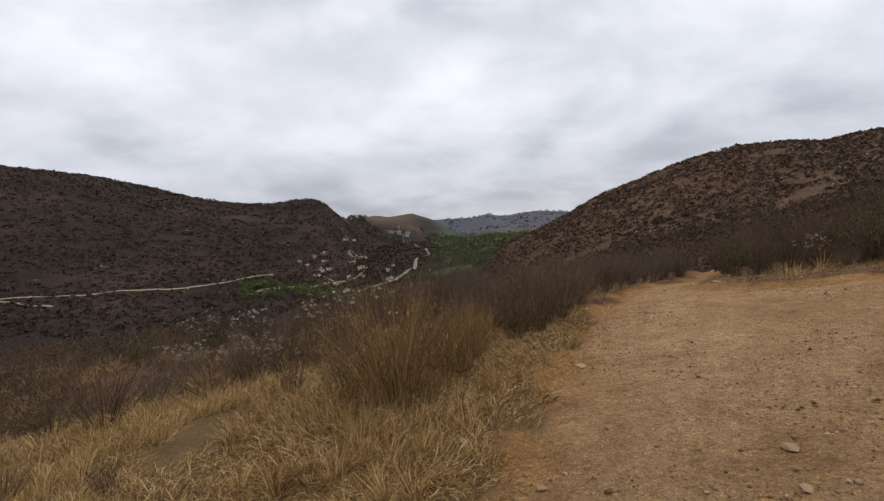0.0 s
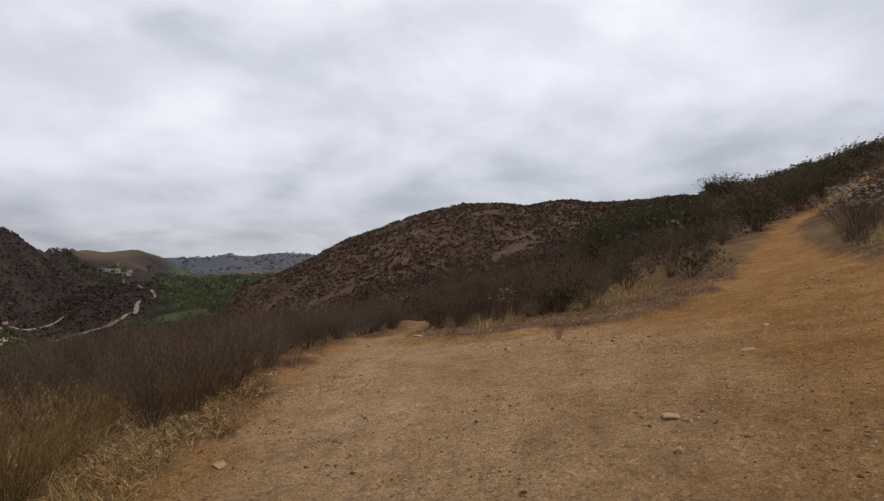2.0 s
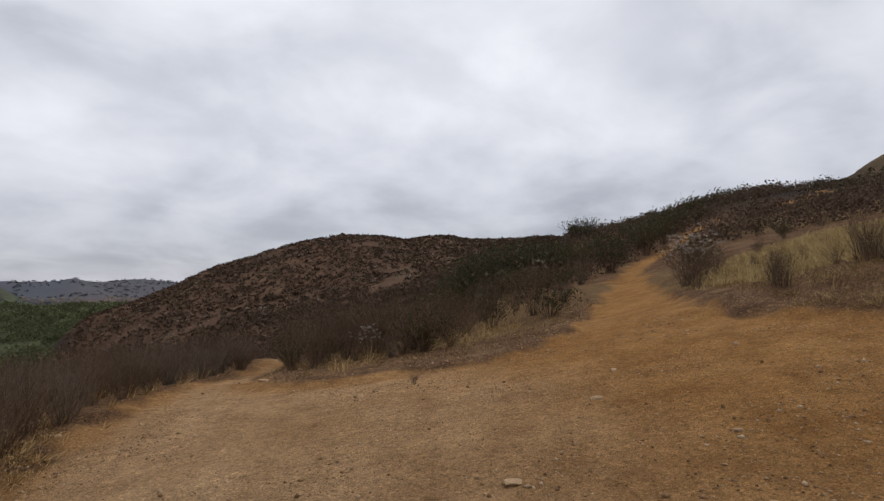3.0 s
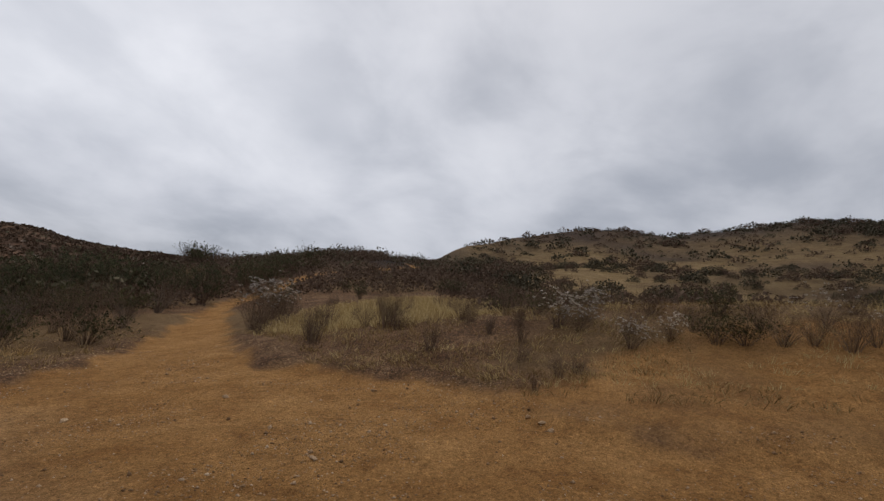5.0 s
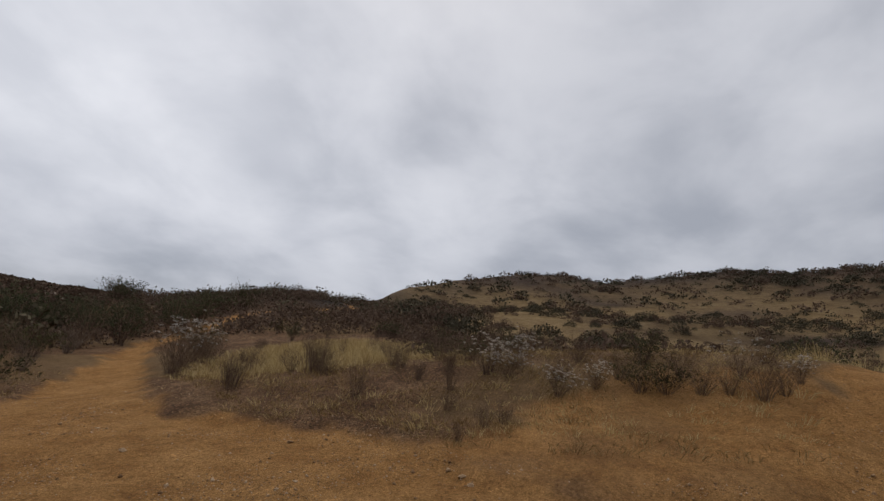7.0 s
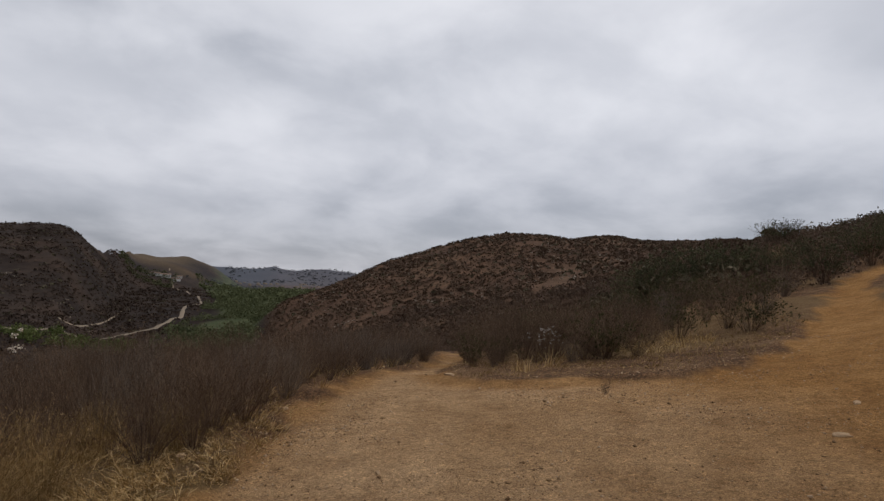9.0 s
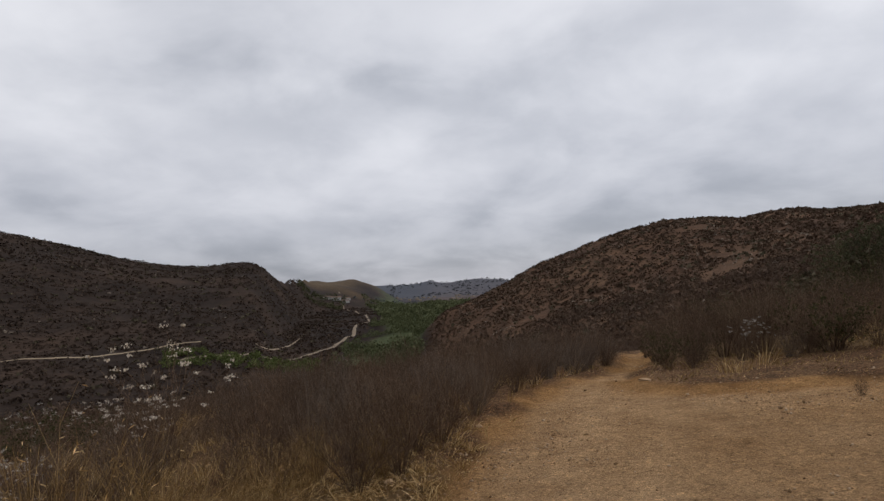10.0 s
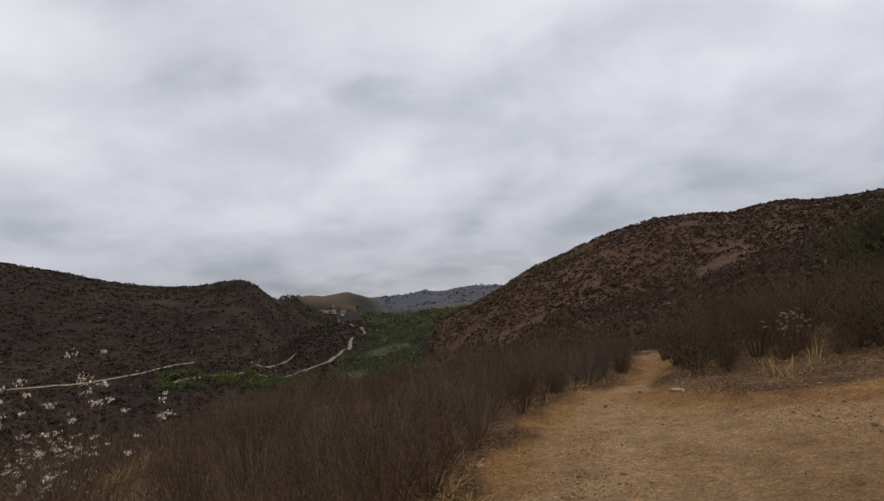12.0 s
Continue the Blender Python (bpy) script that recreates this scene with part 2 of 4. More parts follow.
ROOF = island_material("roof_tiles", (0.16, 0.12, 0.1), (0.2, 0.15, 0.12), (0.25, 0.18, 0.15))
ROAD_DIRT = island_material("pale_road_dirt", (0.29, 0.23, 0.165), (0.32, 0.255, 0.185), (0.35, 0.28, 0.205))

# ---- the lie of the land ----
CX, CY, EYE_Z = 1.5, 1.5, 1.6


def near_ground(x, y):
    x, y = np.clip(x, -16, 19), np.clip(y, -9, 18)
    p = np.maximum(x, 0)
    # the slope drops away below the trail's lower edge
    below = np.interp(y, [3, 5, 6.1, 8.1, 9.8, 11, 12, 13.3, 15.4, 18], [0, 0.7, 1.3, 2.2, 3.2, 4.2, 5.2, 6.2, 7.3, 8.4]) - x - 0.6
    drop = np.maximum(below, 0) * np.clip((y - 5) / 4, 0, 1)
    return -0.129 + 0.132 * x + 0.0214 * y + 0.0058 * p * p - 0.0137 * p * y - 0.0005 * y * y - 0.085 * drop


# bearing from +y clockwise in degrees -> heights of the shoulder, the hollow and the slope behind it
SHOULDER = [(-180, 2), (-150, 1), (-120, -1), (-90, -3), (-60, -3), (-42, -3.2), (-30, -3.6), (-20, -4.1), (-9, -4.0), (0, -3.5), (6.5, -2.9),
            (12, -2.4), (22, -1.8), (28, -1.5), (36, -0.2), (43, 1.3), (49, 2.2), (56, 2.7), (64, 3.5), (69, 4.2), (78, 4.9), (90, 4.9), (110, 4.6), (120, 4.2), (135, 3.8), (180, 2)]
HOLLOW_R = [(-180, 60), (-120, 90), (-90, 120), (-42, 140), (-20, 170), (-9, 200), (0, 230), (6, 240), (10, 200), (13, 130), (20, 110), (29, 100), (40, 80), (49, 50), (56, 42), (66, 45), (180, 45)]
HOLLOW_Z = [(-180, 3), (-120, -12), (-90, -25), (-42, -26), (-20, -30), (-9, -31), (0, -32), (6, -32), (10, -28), (13, -19), (20, -14), (29, -10), (40, -5), (49, 2.2), (56, 4.3), (66, 7.0), (78, 8.3), (90, 8.0), (105, 7.4), (120, 7), (180, 5)]
MID_R = [(-180, 90), (-90, 300), (-42, 300), (-12, 300), (-9, 500), (-6, 1000), (2, 1300), (3.4, 600), (3.9, 290), (6.6, 280), (13, 220), (29, 180), (40, 150), (49, 95), (53, 55), (70, 57), (86, 90), (180, 90)]
MID_Z = [(-180, 8), (-90, -19), (-42, -19), (-17, -19.5), (-12, -24), (-9, -30), (0, -33), (3.9, -32.6), (5, -31), (6.8, -27), (10, -18), (13, -11), (20, -4), (29, 0), (40, 4), (49, 6.5), (54, 6.6), (60, 8.4), (66, 9.8), (72, 10.8), (79, 13.6), (86, 17), (92, 18.2), (105, 19.5), (120, 19), (130, 18.5), (180, 12)]
RIDGE_R = [(-180, 150), (-120, 500), (-80, 650), (-42, 700), (-12, 750), (-9.2, 900), (-7, 1500), (2.5, 1600), (3.4, 1200), (3.9, 350), (49, 350), (51, 330), (53, 78), (71, 78), (86, 150), (105, 170), (180, 150)]
RIDGE_EL = [(-180, 8), (-120, 7.5), (-80, 7.6), (-60, 8.4), (-42, 7.55), (-36, 6.7), (-29, 5.4), (-25.5, 4.6), (-22, 3.7), (-19.5, 3.05), (-17, 2.85), (-15, 2.95), (-13.2, 3.3), (-12.2, 3.2), (-11, 2.4), (-9.6, 1.5),
            (-6, 1.2), (-2.4, 1.25), (-0.2, 0.55), (1.5, -0.5), (2.5, -1.25), (3.4, -1.7), (3.9, -5.5), (4.9, -4.4), (6.8, -2.7), (10, -1.5), (13, -0.05), (16.5, 2.0), (22.2, 4.25), (26.2, 5.4), (29, 5.85), (32.6, 5.8), (35.5, 5.3),
            (40.3, 5.7), (41.6, 5.35), (47, 5.4), (50.5, 5.5), (53.3, 5.5), (57.3, 6.2), (65.7, 8.1), (71.5, 8.7), (76.5, 9.6), (79.2, 11.5), (84.7, 13.1), (91, 14.4), (95.5, 14.6), (99.5, 14.3), (105, 15.2), (110.4, 15.9), (116, 15.7), (121, 16.0), (130, 16.6), (150, 13)]
FAR_EL = [(-180, 1), (-12, 0.8), (-6, 1.1), (-1, 0.6), (3, 0.4), (4.6, 0.5), (5.4, 0.85), (6.6, 0.5), (8.5, 0.6), (10.5, 0.9), (12.6, 0.65), (16, 0.3), (180, 1)]


def table(knots, th):
    k = np.array(knots, float)
    fine = np.arange(-200, 200, 0.1)
    v = np.interp((fine + 180) % 360 - 180, k[:, 0], k[:, 1])
    w = np.hanning(13); w /= w.sum()
    v = np.convolve(np.pad(v, 6, mode="edge"), w, mode="valid")
    return np.interp(th, fine, v)


def lattice(p, seed):
    """Smooth value noise on arrays of plan points, -1 to 1."""
    rng = np.random.RandomState(seed)
    grid = rng.rand(128, 128)
    i = np.floor(p).astype(int)
    f = p - i
    f = f * f * (3 - 2 * f)
    a, b = i[..., 0] % 128, i[..., 1] % 128
    a1, b1 = (a + 1) % 128, (b + 1) % 128
    u, v = f[..., 0], f[..., 1]
    return 2 * ((grid[a, b] * (1 - u) + grid[a1, b] * u) * (1 - v) + (grid[a, b1] * (1 - u) + grid[a1, b1] * u) * v) - 1


def fractal(x, y, size, octaves, seed):
    total, amp = 0, 1.0
    for k in range(octaves):
        total = total + amp * lattice(np.stack([x, y], -1) / size * 2 ** k + 17.3 * k, seed + k)
        amp *= 0.5
    return total


def smooth(t):
    t = np.clip(t, 0, 1)
    return t * t * (3 - 2 * t)


def height(x, y):
    x, y = np.asarray(x, float), np.asarray(y, float)
    dx, dy = x - CX, y - CY
    r = np.hypot(dx, dy) + 1e-6
    th = np.degrees(np.arctan2(dx, dy))
    rh, rm, rr = table(HOLLOW_R, th), table(MID_R, th), table(RIDGE_R, th)
    zr = EYE_Z + rr * np.tan(np.radians(table(RIDGE_EL, th)))
    zf = EYE_Z + 2800 * np.tan(np.radians(table(FAR_EL, th)))
    s = 14.0 / r
    z14 = near_ground(CX + dx * s, CY + dy * s)
    back = np.clip(zr * 0.9 - 50, -33, 40)
    knots = [(np.full_like(r, 14.0), z14), (np.full_like(r, 28.0), table(SHOULDER, th)), (rh, table(HOLLOW_Z, th)), (rm, table(MID_Z, th)), (rr, zr),
             (np.minimum(rr * 1.5, 2300), back), (np.full_like(r, 2400), np.minimum(back, 20)), (np.full_like(r, 2800), zf), (np.full_like(r, 4600), zf - 60)]
    z = np.array(z14)
    for k, ((r0, z0), (r1, z1)) in enumerate(zip(knots, knots[1:])):
        t = (r - r0) / np.maximum(r1 - r0, 1e-3)
        inside = (t >= 0) & (t <= 1)
        # rounded hollows and crests, straight slopes between
        tt = np.clip(t, 0, 1)
        tt = 0.75 * tt + 0.25 * smooth(tt)
        z = np.where(inside, z0 + (z1 - z0) * tt, z)
    z = np.where(r > 4600, zf - 60, z)
    w = smooth((r - 9) / 6)
    z = near_ground(x, y) * (1 - w) + z * w
    # gullies and lumps, growing with the distance
    z = z + fractal(x, y, 60, 4, 11) * np.clip((r - 60) * 0.006, 0, 2.6) + fractal(x, y, 150, 4, 17) * smooth((r - 1150) / 400) * 9 + fractal(x, y, 9, 3, 23) * np.clip((r - 12) * 0.012, 0, 0.35)
    z = z + fractal(x, y, 1.6, 3, 5) * 0.018 + fractal(x, y, 0.35, 2, 7) * 0.006
    return z


# ---- trails ----
DIRT = np.array([(-3, -7), (-1.2, -3), (-0.6, 0), (0.15, 3.1), (0.4, 3.9), (0.85, 4.9), (1.35, 6.1), (2.2, 8.1), (3.2, 9.8), (4.2, 11.0), (5.2, 12.0), (6.2, 13.3), (7.3, 15.4), (8.4, 18),
                 (9.0, 18), (8.0, 15.4), (7.1, 13.8), (5.9, 11.7), (4.95, 9.9), (5.3, 9.05), (6.2, 8.4), (7.15, 7.95), (8.4, 7.6), (10.0, 7.8), (12.6, 9.1), (16, 11.1), (20.5, 13.4),
                 (20.9, 12.5), (17.4, 10.0), (14.2, 7.8), (12.2, 6.3), (10.8, 4.8), (10.2, 3.2), (10.4, 2.3), (9.8, 1.5), (9.1, 0.9), (8.6, 0.3), (8.2, -1.0), (8.4, -2.6), (9.4, -3.6), (11.1, -4.2), (12.6, -5.0), (14, -7.5), (13.2, -8.3), (12.1, -6.1), (11.0, -5.1), (10.1, -5.0), (9.1, -5.4), (7, -8)], float)
BARE = np.array([(8.9, 0.9), (10.3, 0.1), (11.1, -0.6), (11.6, -1.6), (11.7, -2.9), (11.4, -4.3), (8.5, -4.5), (8.0, -1.0)], float)
UP_TRAIL = [(20, 12.7), (24, 14.6), (30, 16.5), (40, 17.5), (50, 16.4), (58, 16.6), (63, 18.5)]
LOW_TRAIL = [(8.6, 17.6), (10.2, 21), (14, 26), (20, 30)]
RIGHT_TRAIL = [(13.2, -7.3), (16, -11), (22, -15), (30, -18)]


def inside(poly, x, y):
    res = np.zeros(np.shape(x), bool)
    j = len(poly) - 1
    for i in range(len(poly)):
        (xi, yi), (xj, yj) = poly[i], poly[j]
        c = ((yi > y) != (yj > y)) & (x < (xj - xi) * (y - yi) / (yj - yi + 1e-12) + xi)
        res ^= c
        j = i
    return res


def line_distance(pts, x, y, closed=False):
    best = np.full(np.shape(x), 1e9)
    pts = list(pts) + ([pts[0]] if closed else [])
    for (ax, ay), (bx, by) in zip(pts, pts[1:]):
        ux, uy = bx - ax, by - ay
        t = np.clip(((x - ax) * ux + (y - ay) * uy) / (ux * ux + uy * uy), 0, 1)
        best = np.minimum(best, np.hypot(x - ax - t * ux, y - ay - t * uy))
    return best


def trail_depth(x, y):
    """Metres inside the trodden dirt (negative: outside)."""
    x, y = np.asarray(x, float), np.asarray(y, float)
    d = np.full(np.shape(x), -50.0)
    m = (np.abs(x - 8) < 60) & (np.abs(y - 6) < 60)
    xs, ys = x[m], y[m]
    e = line_distance(DIRT, xs, ys, True)
    v = np.where(inside(DIRT, xs, ys), e, -e)
    for pts, half in ((UP_TRAIL, 0.55), (LOW_TRAIL, 0.35), (RIGHT_TRAIL, 0.55)):
        v = np.maximum(v, half - line_distance(pts, xs, ys))
    d[m] = v
    return d


def polar(th, r):
    return CX + r * math.sin(radians(th)), CY + r * math.cos(radians(th))


VALLEY_ROAD = [polar(a, r) for a, r in ((-70, 330), (-43, 300), (-36, 292), (-31, 285), (-26, 275), (-22, 280), (-17, 300))]
SLOPE_TRACK = [polar(a, r) for a, r in ((-12.2, 312), (-11.6, 318), (-9.6, 360), (-8.2, 400), (-7.2, 470))]
RIVER_ROAD = [polar(a, r) for a, r in ((-19, 250), (-13.2, 270), (-9.3, 285), (-5.9, 340), (-2.6, 430), (-2.3, 530), (-0.8, 640), (-1.5, 800), (-3.4, 1080), (-3.9, 1300))]
FORK_TRACK = [polar(a, r) for a, r in ((-40.5, 297), (-38.6, 284), (-37.2, 270), (-35.4, 258))]
BANK_TRACK = [polar(a, r) for a, r in ((3.4, 262), (3.9, 285), (4.2, 318))]


def mesh_object(name, verts, faces, mat, parent=None, smooth_shade=False):
    verts, faces = np.asarray(verts, np.float32), np.asarray(faces, np.int32)
    me = bpy.data.meshes.new(name)
    me.vertices.add(len(verts)); me.vertices.foreach_set("co", verts.ravel())
    n = faces.shape[1]
    me.loops.add(faces.size); me.loops.foreach_set("vertex_index", faces.ravel())
    me.polygons.add(len(faces)); me.polygons.foreach_set("loop_start", np.arange(0, faces.size, n, dtype=np.int32))
    me.update(calc_edges=True); me.validate()
    if smooth_shade:
        me.polygons.foreach_set("use_smooth", np.ones(len(faces), bool))
    me.materials.append(mat)
    ob = new(name, me)
    ob.parent = parent
    return ob


def build_ground():
    nth = 640
    rad = np.concatenate([[0.15], 0.4 * 1.0225 ** np.arange(0, 424)])
    rad = rad[rad < 4600]
    th = np.arange(nth) * 2 * np.pi / nth
    R, T = np.meshgrid(rad, th, indexing="ij")
    x, y = CX + R * np.sin(T), CY + R * np.cos(T)
    z = height(x, y)
    dep = trail_depth(x, y)
    z = z - 0.09 * smooth((dep + 0.15 + 0.12 * fractal(x, y, 0.5, 2, 33)) / 0.35)
    verts = np.stack([x, y, z], -1).reshape(-1, 3)
    i, j = np.meshgrid(np.arange(len(rad) - 1), np.arange(nth), indexing="ij")
    a, b = i * nth + j, i * nth + (j + 1) % nth
    faces = np.stack([a, b, b + nth, a + nth], -1).reshape(-1, 4)[:, ::-1]
    ob = mesh_object("ground", verts, faces, EARTH, smooth_shade=True)
    bm = bmesh.new(); bm.from_mesh(ob.data)
    bm.verts.ensure_lookup_table()
    bmesh.ops.contextual_create(bm, geom=[bm.verts[k] for k in range(nth)])
    bm.to_mesh(ob.data); bm.free()
    r, deg = R.ravel(), np.degrees(np.arctan2(x - CX, y - CY)).ravel()
    xf, yf, df = x.ravel(), y.ravel(), dep.ravel()
    edge = fractal(xf, yf, 0.7, 4, 31) * 0.22
    trail = smooth((df + edge + 0.12) / 0.3)
    # trodden earth with weeds beside the right-hand trail
    bare = np.where(inside(BARE, xf, yf), 1.0, -1.0) * line_distance(BARE, xf, yf, True)
    trail = np.maximum(trail, smooth((bare + 2 * edge + 0.6) / 0.8) * np.clip(0.85 + 0.28 * fractal(xf, yf, 0.8, 3, 37), 0.6, 1.0))
    far = smooth((r - 25) / 40)
    ochre = smooth((xf - 0.5 * yf - 1.0 + fractal(xf, yf, 3, 3, 41) * 1.2) / 5.0)
    # redder, looser crumbs along the trail's edges
    ochre = np.maximum(ochre, 0.75 * smooth((0.65 + edge - df) / 0.7))
    field = smooth((deg - 74) / 8) * smooth((150 - deg) / 15) * smooth((r - 26) / 10) * smooth((175 - r) / 90) * np.clip(0.85 + 0.6 * fractal(xf, yf, 16, 4, 51), 0, 1)
    mound = 0.8 * np.exp(-(((xf - 19.5) / 4.0) ** 2 + ((yf - 4.5) / 4.0) ** 2) ** 2)
    bank = smooth((1.1 - xf + 0.35 * (yf - 3)) / 0.8) * smooth((7.6 - yf) / 1.5) * smooth((r - 0.5) / 1) * smooth((14 - r) / 4)
    tan_hill = smooth((r - 1150) / 150) * smooth((2000 - r) / 200) * smooth((deg + 11) / 2) * smooth((1.5 - deg) / 2) * np.clip(0.25 + 0.5 * fractal(xf, yf, 140, 3, 57), 0, 0.5)
    pocket = 0.75 * np.exp(-(((xf - 10.8) / 1.6) ** 2 + ((yf - 11.4) / 1.3) ** 2)) + 0.6 * np.exp(-(((xf - 14.5) / 2.5) ** 2 + ((yf - 14.5) / 2.0) ** 2))
    straw = np.clip(np.maximum.reduce([field, mound, bank * 0.8, tan_hill, pocket]) + fractal(xf, yf, 1.2, 3, 61) * 0.12 * (r < 60), 0, 1)
    straw = np.maximum(straw, 0.5 * smooth((fractal(xf, yf, 6, 3, 71) - 0.25) / 0.4) * (r < 60))
    green = smooth((deg + 9) / 4) * smooth((12 - deg) / 3) * smooth((r - 210) / 50) * smooth((1700 - r) / 300)
    green = green * smooth((np.interp(r, [235, 300, 500, 1000, 1600], [3.6, 4.2, 6.3, 9.5, 12]) - deg) / 0.8) * smooth((deg + 0.6 + 2.5 * smooth((400 - r) / 150) + fractal(xf, yf, 90, 3, 81)) / 1.2)
    rust = smooth((deg - 4) / 3) * smooth((58 - deg) / 6)
    # how much painted air haze the ground colour takes, growing with distance
    haze_tint = smooth((r - 900) / 2000) * 0.75
    for name, v in (("trail", trail), ("far", far), ("ochre", ochre), ("straw", straw), ("green", green), ("haze_tint", haze_tint), ("rust", rust)):
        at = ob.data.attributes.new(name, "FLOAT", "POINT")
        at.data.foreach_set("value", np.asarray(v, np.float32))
    return tagged(ob, "dry hillside of brown earth with trodden dirt trails", "ground", kind="structure")


ground = build_ground()


def ribbon_road(name, pts, half, label):
    p = np.array(pts)
    d = np.r_[0, np.cumsum(np.hypot(*np.diff(p, axis=0).T))]
    s = np.arange(0, d[-1], 3.0)
    c = np.stack([np.interp(s, d, p[:, 0]), np.interp(s, d, p[:, 1])], -1)
    for _ in range(6):
        c[1:-1] = 0.25 * c[:-2] + 0.5 * c[1:-1] + 0.25 * c[2:]
    t = np.gradient(c, axis=0); t /= np.linalg.norm(t, axis=1)[:, None]
    nrm = np.stack([-t[:, 1], t[:, 0]], -1)
    rows = []
    for k, f in enumerate((-1.0, -0.4, 0.4, 1.0)):
        w = half * f * (1 + 0.25 * fractal(s, s * 0 + k, 14, 2, 91 + k))
        q = c + nrm * w[:, None]
        rows.append(np.c_[q, height(q[:, 0], q[:, 1]) + (0.42 if abs(f) < 1 else 0.15)])
    v = np.stack(rows, 1)
    n = len(s)
    i, j = np.meshgrid(np.arange(n - 1), np.arange(3), indexing="ij")
    a = i * 4 + j
    f = np.stack([a, a + 1, a + 5, a + 4], -1).reshape(-1, 4)
    return tagged(mesh_object(name, v.reshape(-1, 3), f, ROAD_DIRT, smooth_shade=True), label, "road", kind="structure")


ribbon_road("road_1", VALLEY_ROAD, 0.828, "pale dirt road across the brown hillside")
ribbon_road("road_2", RIVER_ROAD, 1.37, "pale dirt road beside the green valley floor")
ribbon_road("road_4", SLOPE_TRACK, 0.792, "short pale track on the brown slope")
ribbon_road("road_5", FORK_TRACK, 0.75, "short pale spur leaving the hillside road")
ribbon_road("road_3", BANK_TRACK, 0.648, "short pale track at the hill's foot")

# ---- plants ----
def unit(v):
    return v / np.maximum(np.linalg.norm(v, axis=-1, keepdims=True), 1e-9)


def tubes(paths, radii):
    """Three-sided tapering stems along paths (n, k, 3) with radii (n, k): vertices and quads."""
    n, k, _ = paths.shape
    t = unit(np.gradient(paths, axis=1))
    ref = np.where(np.abs(t[..., 2:3]) > 0.9, np.array([1.0, 0, 0]), np.array([0, 0, 1.0]))
    u = unit(np.cross(t, ref)); v = np.cross(t, u)
    ring = [paths + radii[..., None] * (math.cos(a) * u + math.sin(a) * v) for a in (0, 2 * math.pi / 3, 4 * math.pi / 3)]
    verts = np.stack(ring, 2).reshape(-1, 3)
    i, j, c = np.meshgrid(np.arange(n), np.arange(k - 1), np.arange(3), indexing="ij")
    a = (i * k + j) * 3
    f = np.stack([a + c, a + (c + 1) % 3, a + 3 + (c + 1) % 3, a + 3 + c], -1).reshape(-1, 4)
    return verts, f


def flakes(centres, size, rng, aspect=0.6, upright=0.0):
    """Small tilted quads, one for each centre."""
    n = len(centres)
    d = unit(rng.normal(size=(n, 3)) + np.array([0, 0, upright]))
    e = unit(np.cross(d, rng.normal(size=(n, 3))))
    s = (size * rng.uniform(0.6, 1.3, n))[:, None]
    w = s * aspect
    v = np.stack([centres - d * s, centres + e * w * 0.8 - d * s * 0.1, centres + d * s, centres - e * w + d * s * 0.15], 1)
    return v.reshape(-1, 3), np.arange(4 * n).reshape(n, 4)


def merge(parts):
    vs, fs, o = [], [], 0
    for v, f in parts:
        vs.append(v); fs.append(f + o); o += len(v)
    return np.concatenate(vs), np.concatenate(fs)


def stem_fan(rng, n, high, wide, thick, base=0.08, k=4, bend=0.25):
    ang = rng.uniform(0, 2 * np.pi, n)
    lean = np.sqrt(rng.uniform(0, 1, n))
    tip = np.stack([np.cos(ang) * lean * wide, np.sin(ang) * lean * wide, high * (1 - 0.35 * lean ** 2) * rng.uniform(0.6, 1.08, n)], -1)
    foot = np.stack([np.cos(ang), np.sin(ang), 0 * ang], -1) * (base * lean * rng.uniform(0.3, 1, n))[:, None]
    foot[:, 2] = -0.04
    t = np.linspace(0, 1, k)[None, :, None]
    p = foot[:, None] + (tip - foot)[:, None] * t
    p[..., :2] -= (tip[:, None, :2] * bend) * (t * (1 - t)) * 2
    p += rng.normal(size=p.shape) * 0.018 * high * t
    r = thick * rng.uniform(0.6, 1.3, n)[:, None] * (1 - 0.75 * np.linspace(0, 1, k))[None]
    return p, r


def twigs(rng, stems, per, length, thick, k=2):
    n = len(stems)
    idx = np.repeat(np.arange(n), per)
    f = rng.uniform(0.3, 0.97, len(idx)) * (stems.shape[1] - 1)
    i = np.minimum(f.astype(int), stems.shape[1] - 2)
    w = (f - i)[:, None]
    foot = stems[idx, i] * (1 - w) + stems[idx, i + 1] * w
    along = unit(stems[idx, i + 1] - stems[idx, i])
    d = unit(along + rng.normal(size=along.shape) * 0.55 + np.array([0, 0, 0.35]))
    L = length * rng.uniform(0.4, 1.2, len(idx))
    t = np.linspace(0, 1, k)[None, :, None]
    p = foot[:, None] + d[:, None] * L[:, None, None] * t + rng.normal(size=(len(idx), k, 3)) * 0.06 * length * t
    r = np.full((len(idx), k), thick) * (1 - 0.6 * np.linspace(0, 1, k))[None]
    return p, r


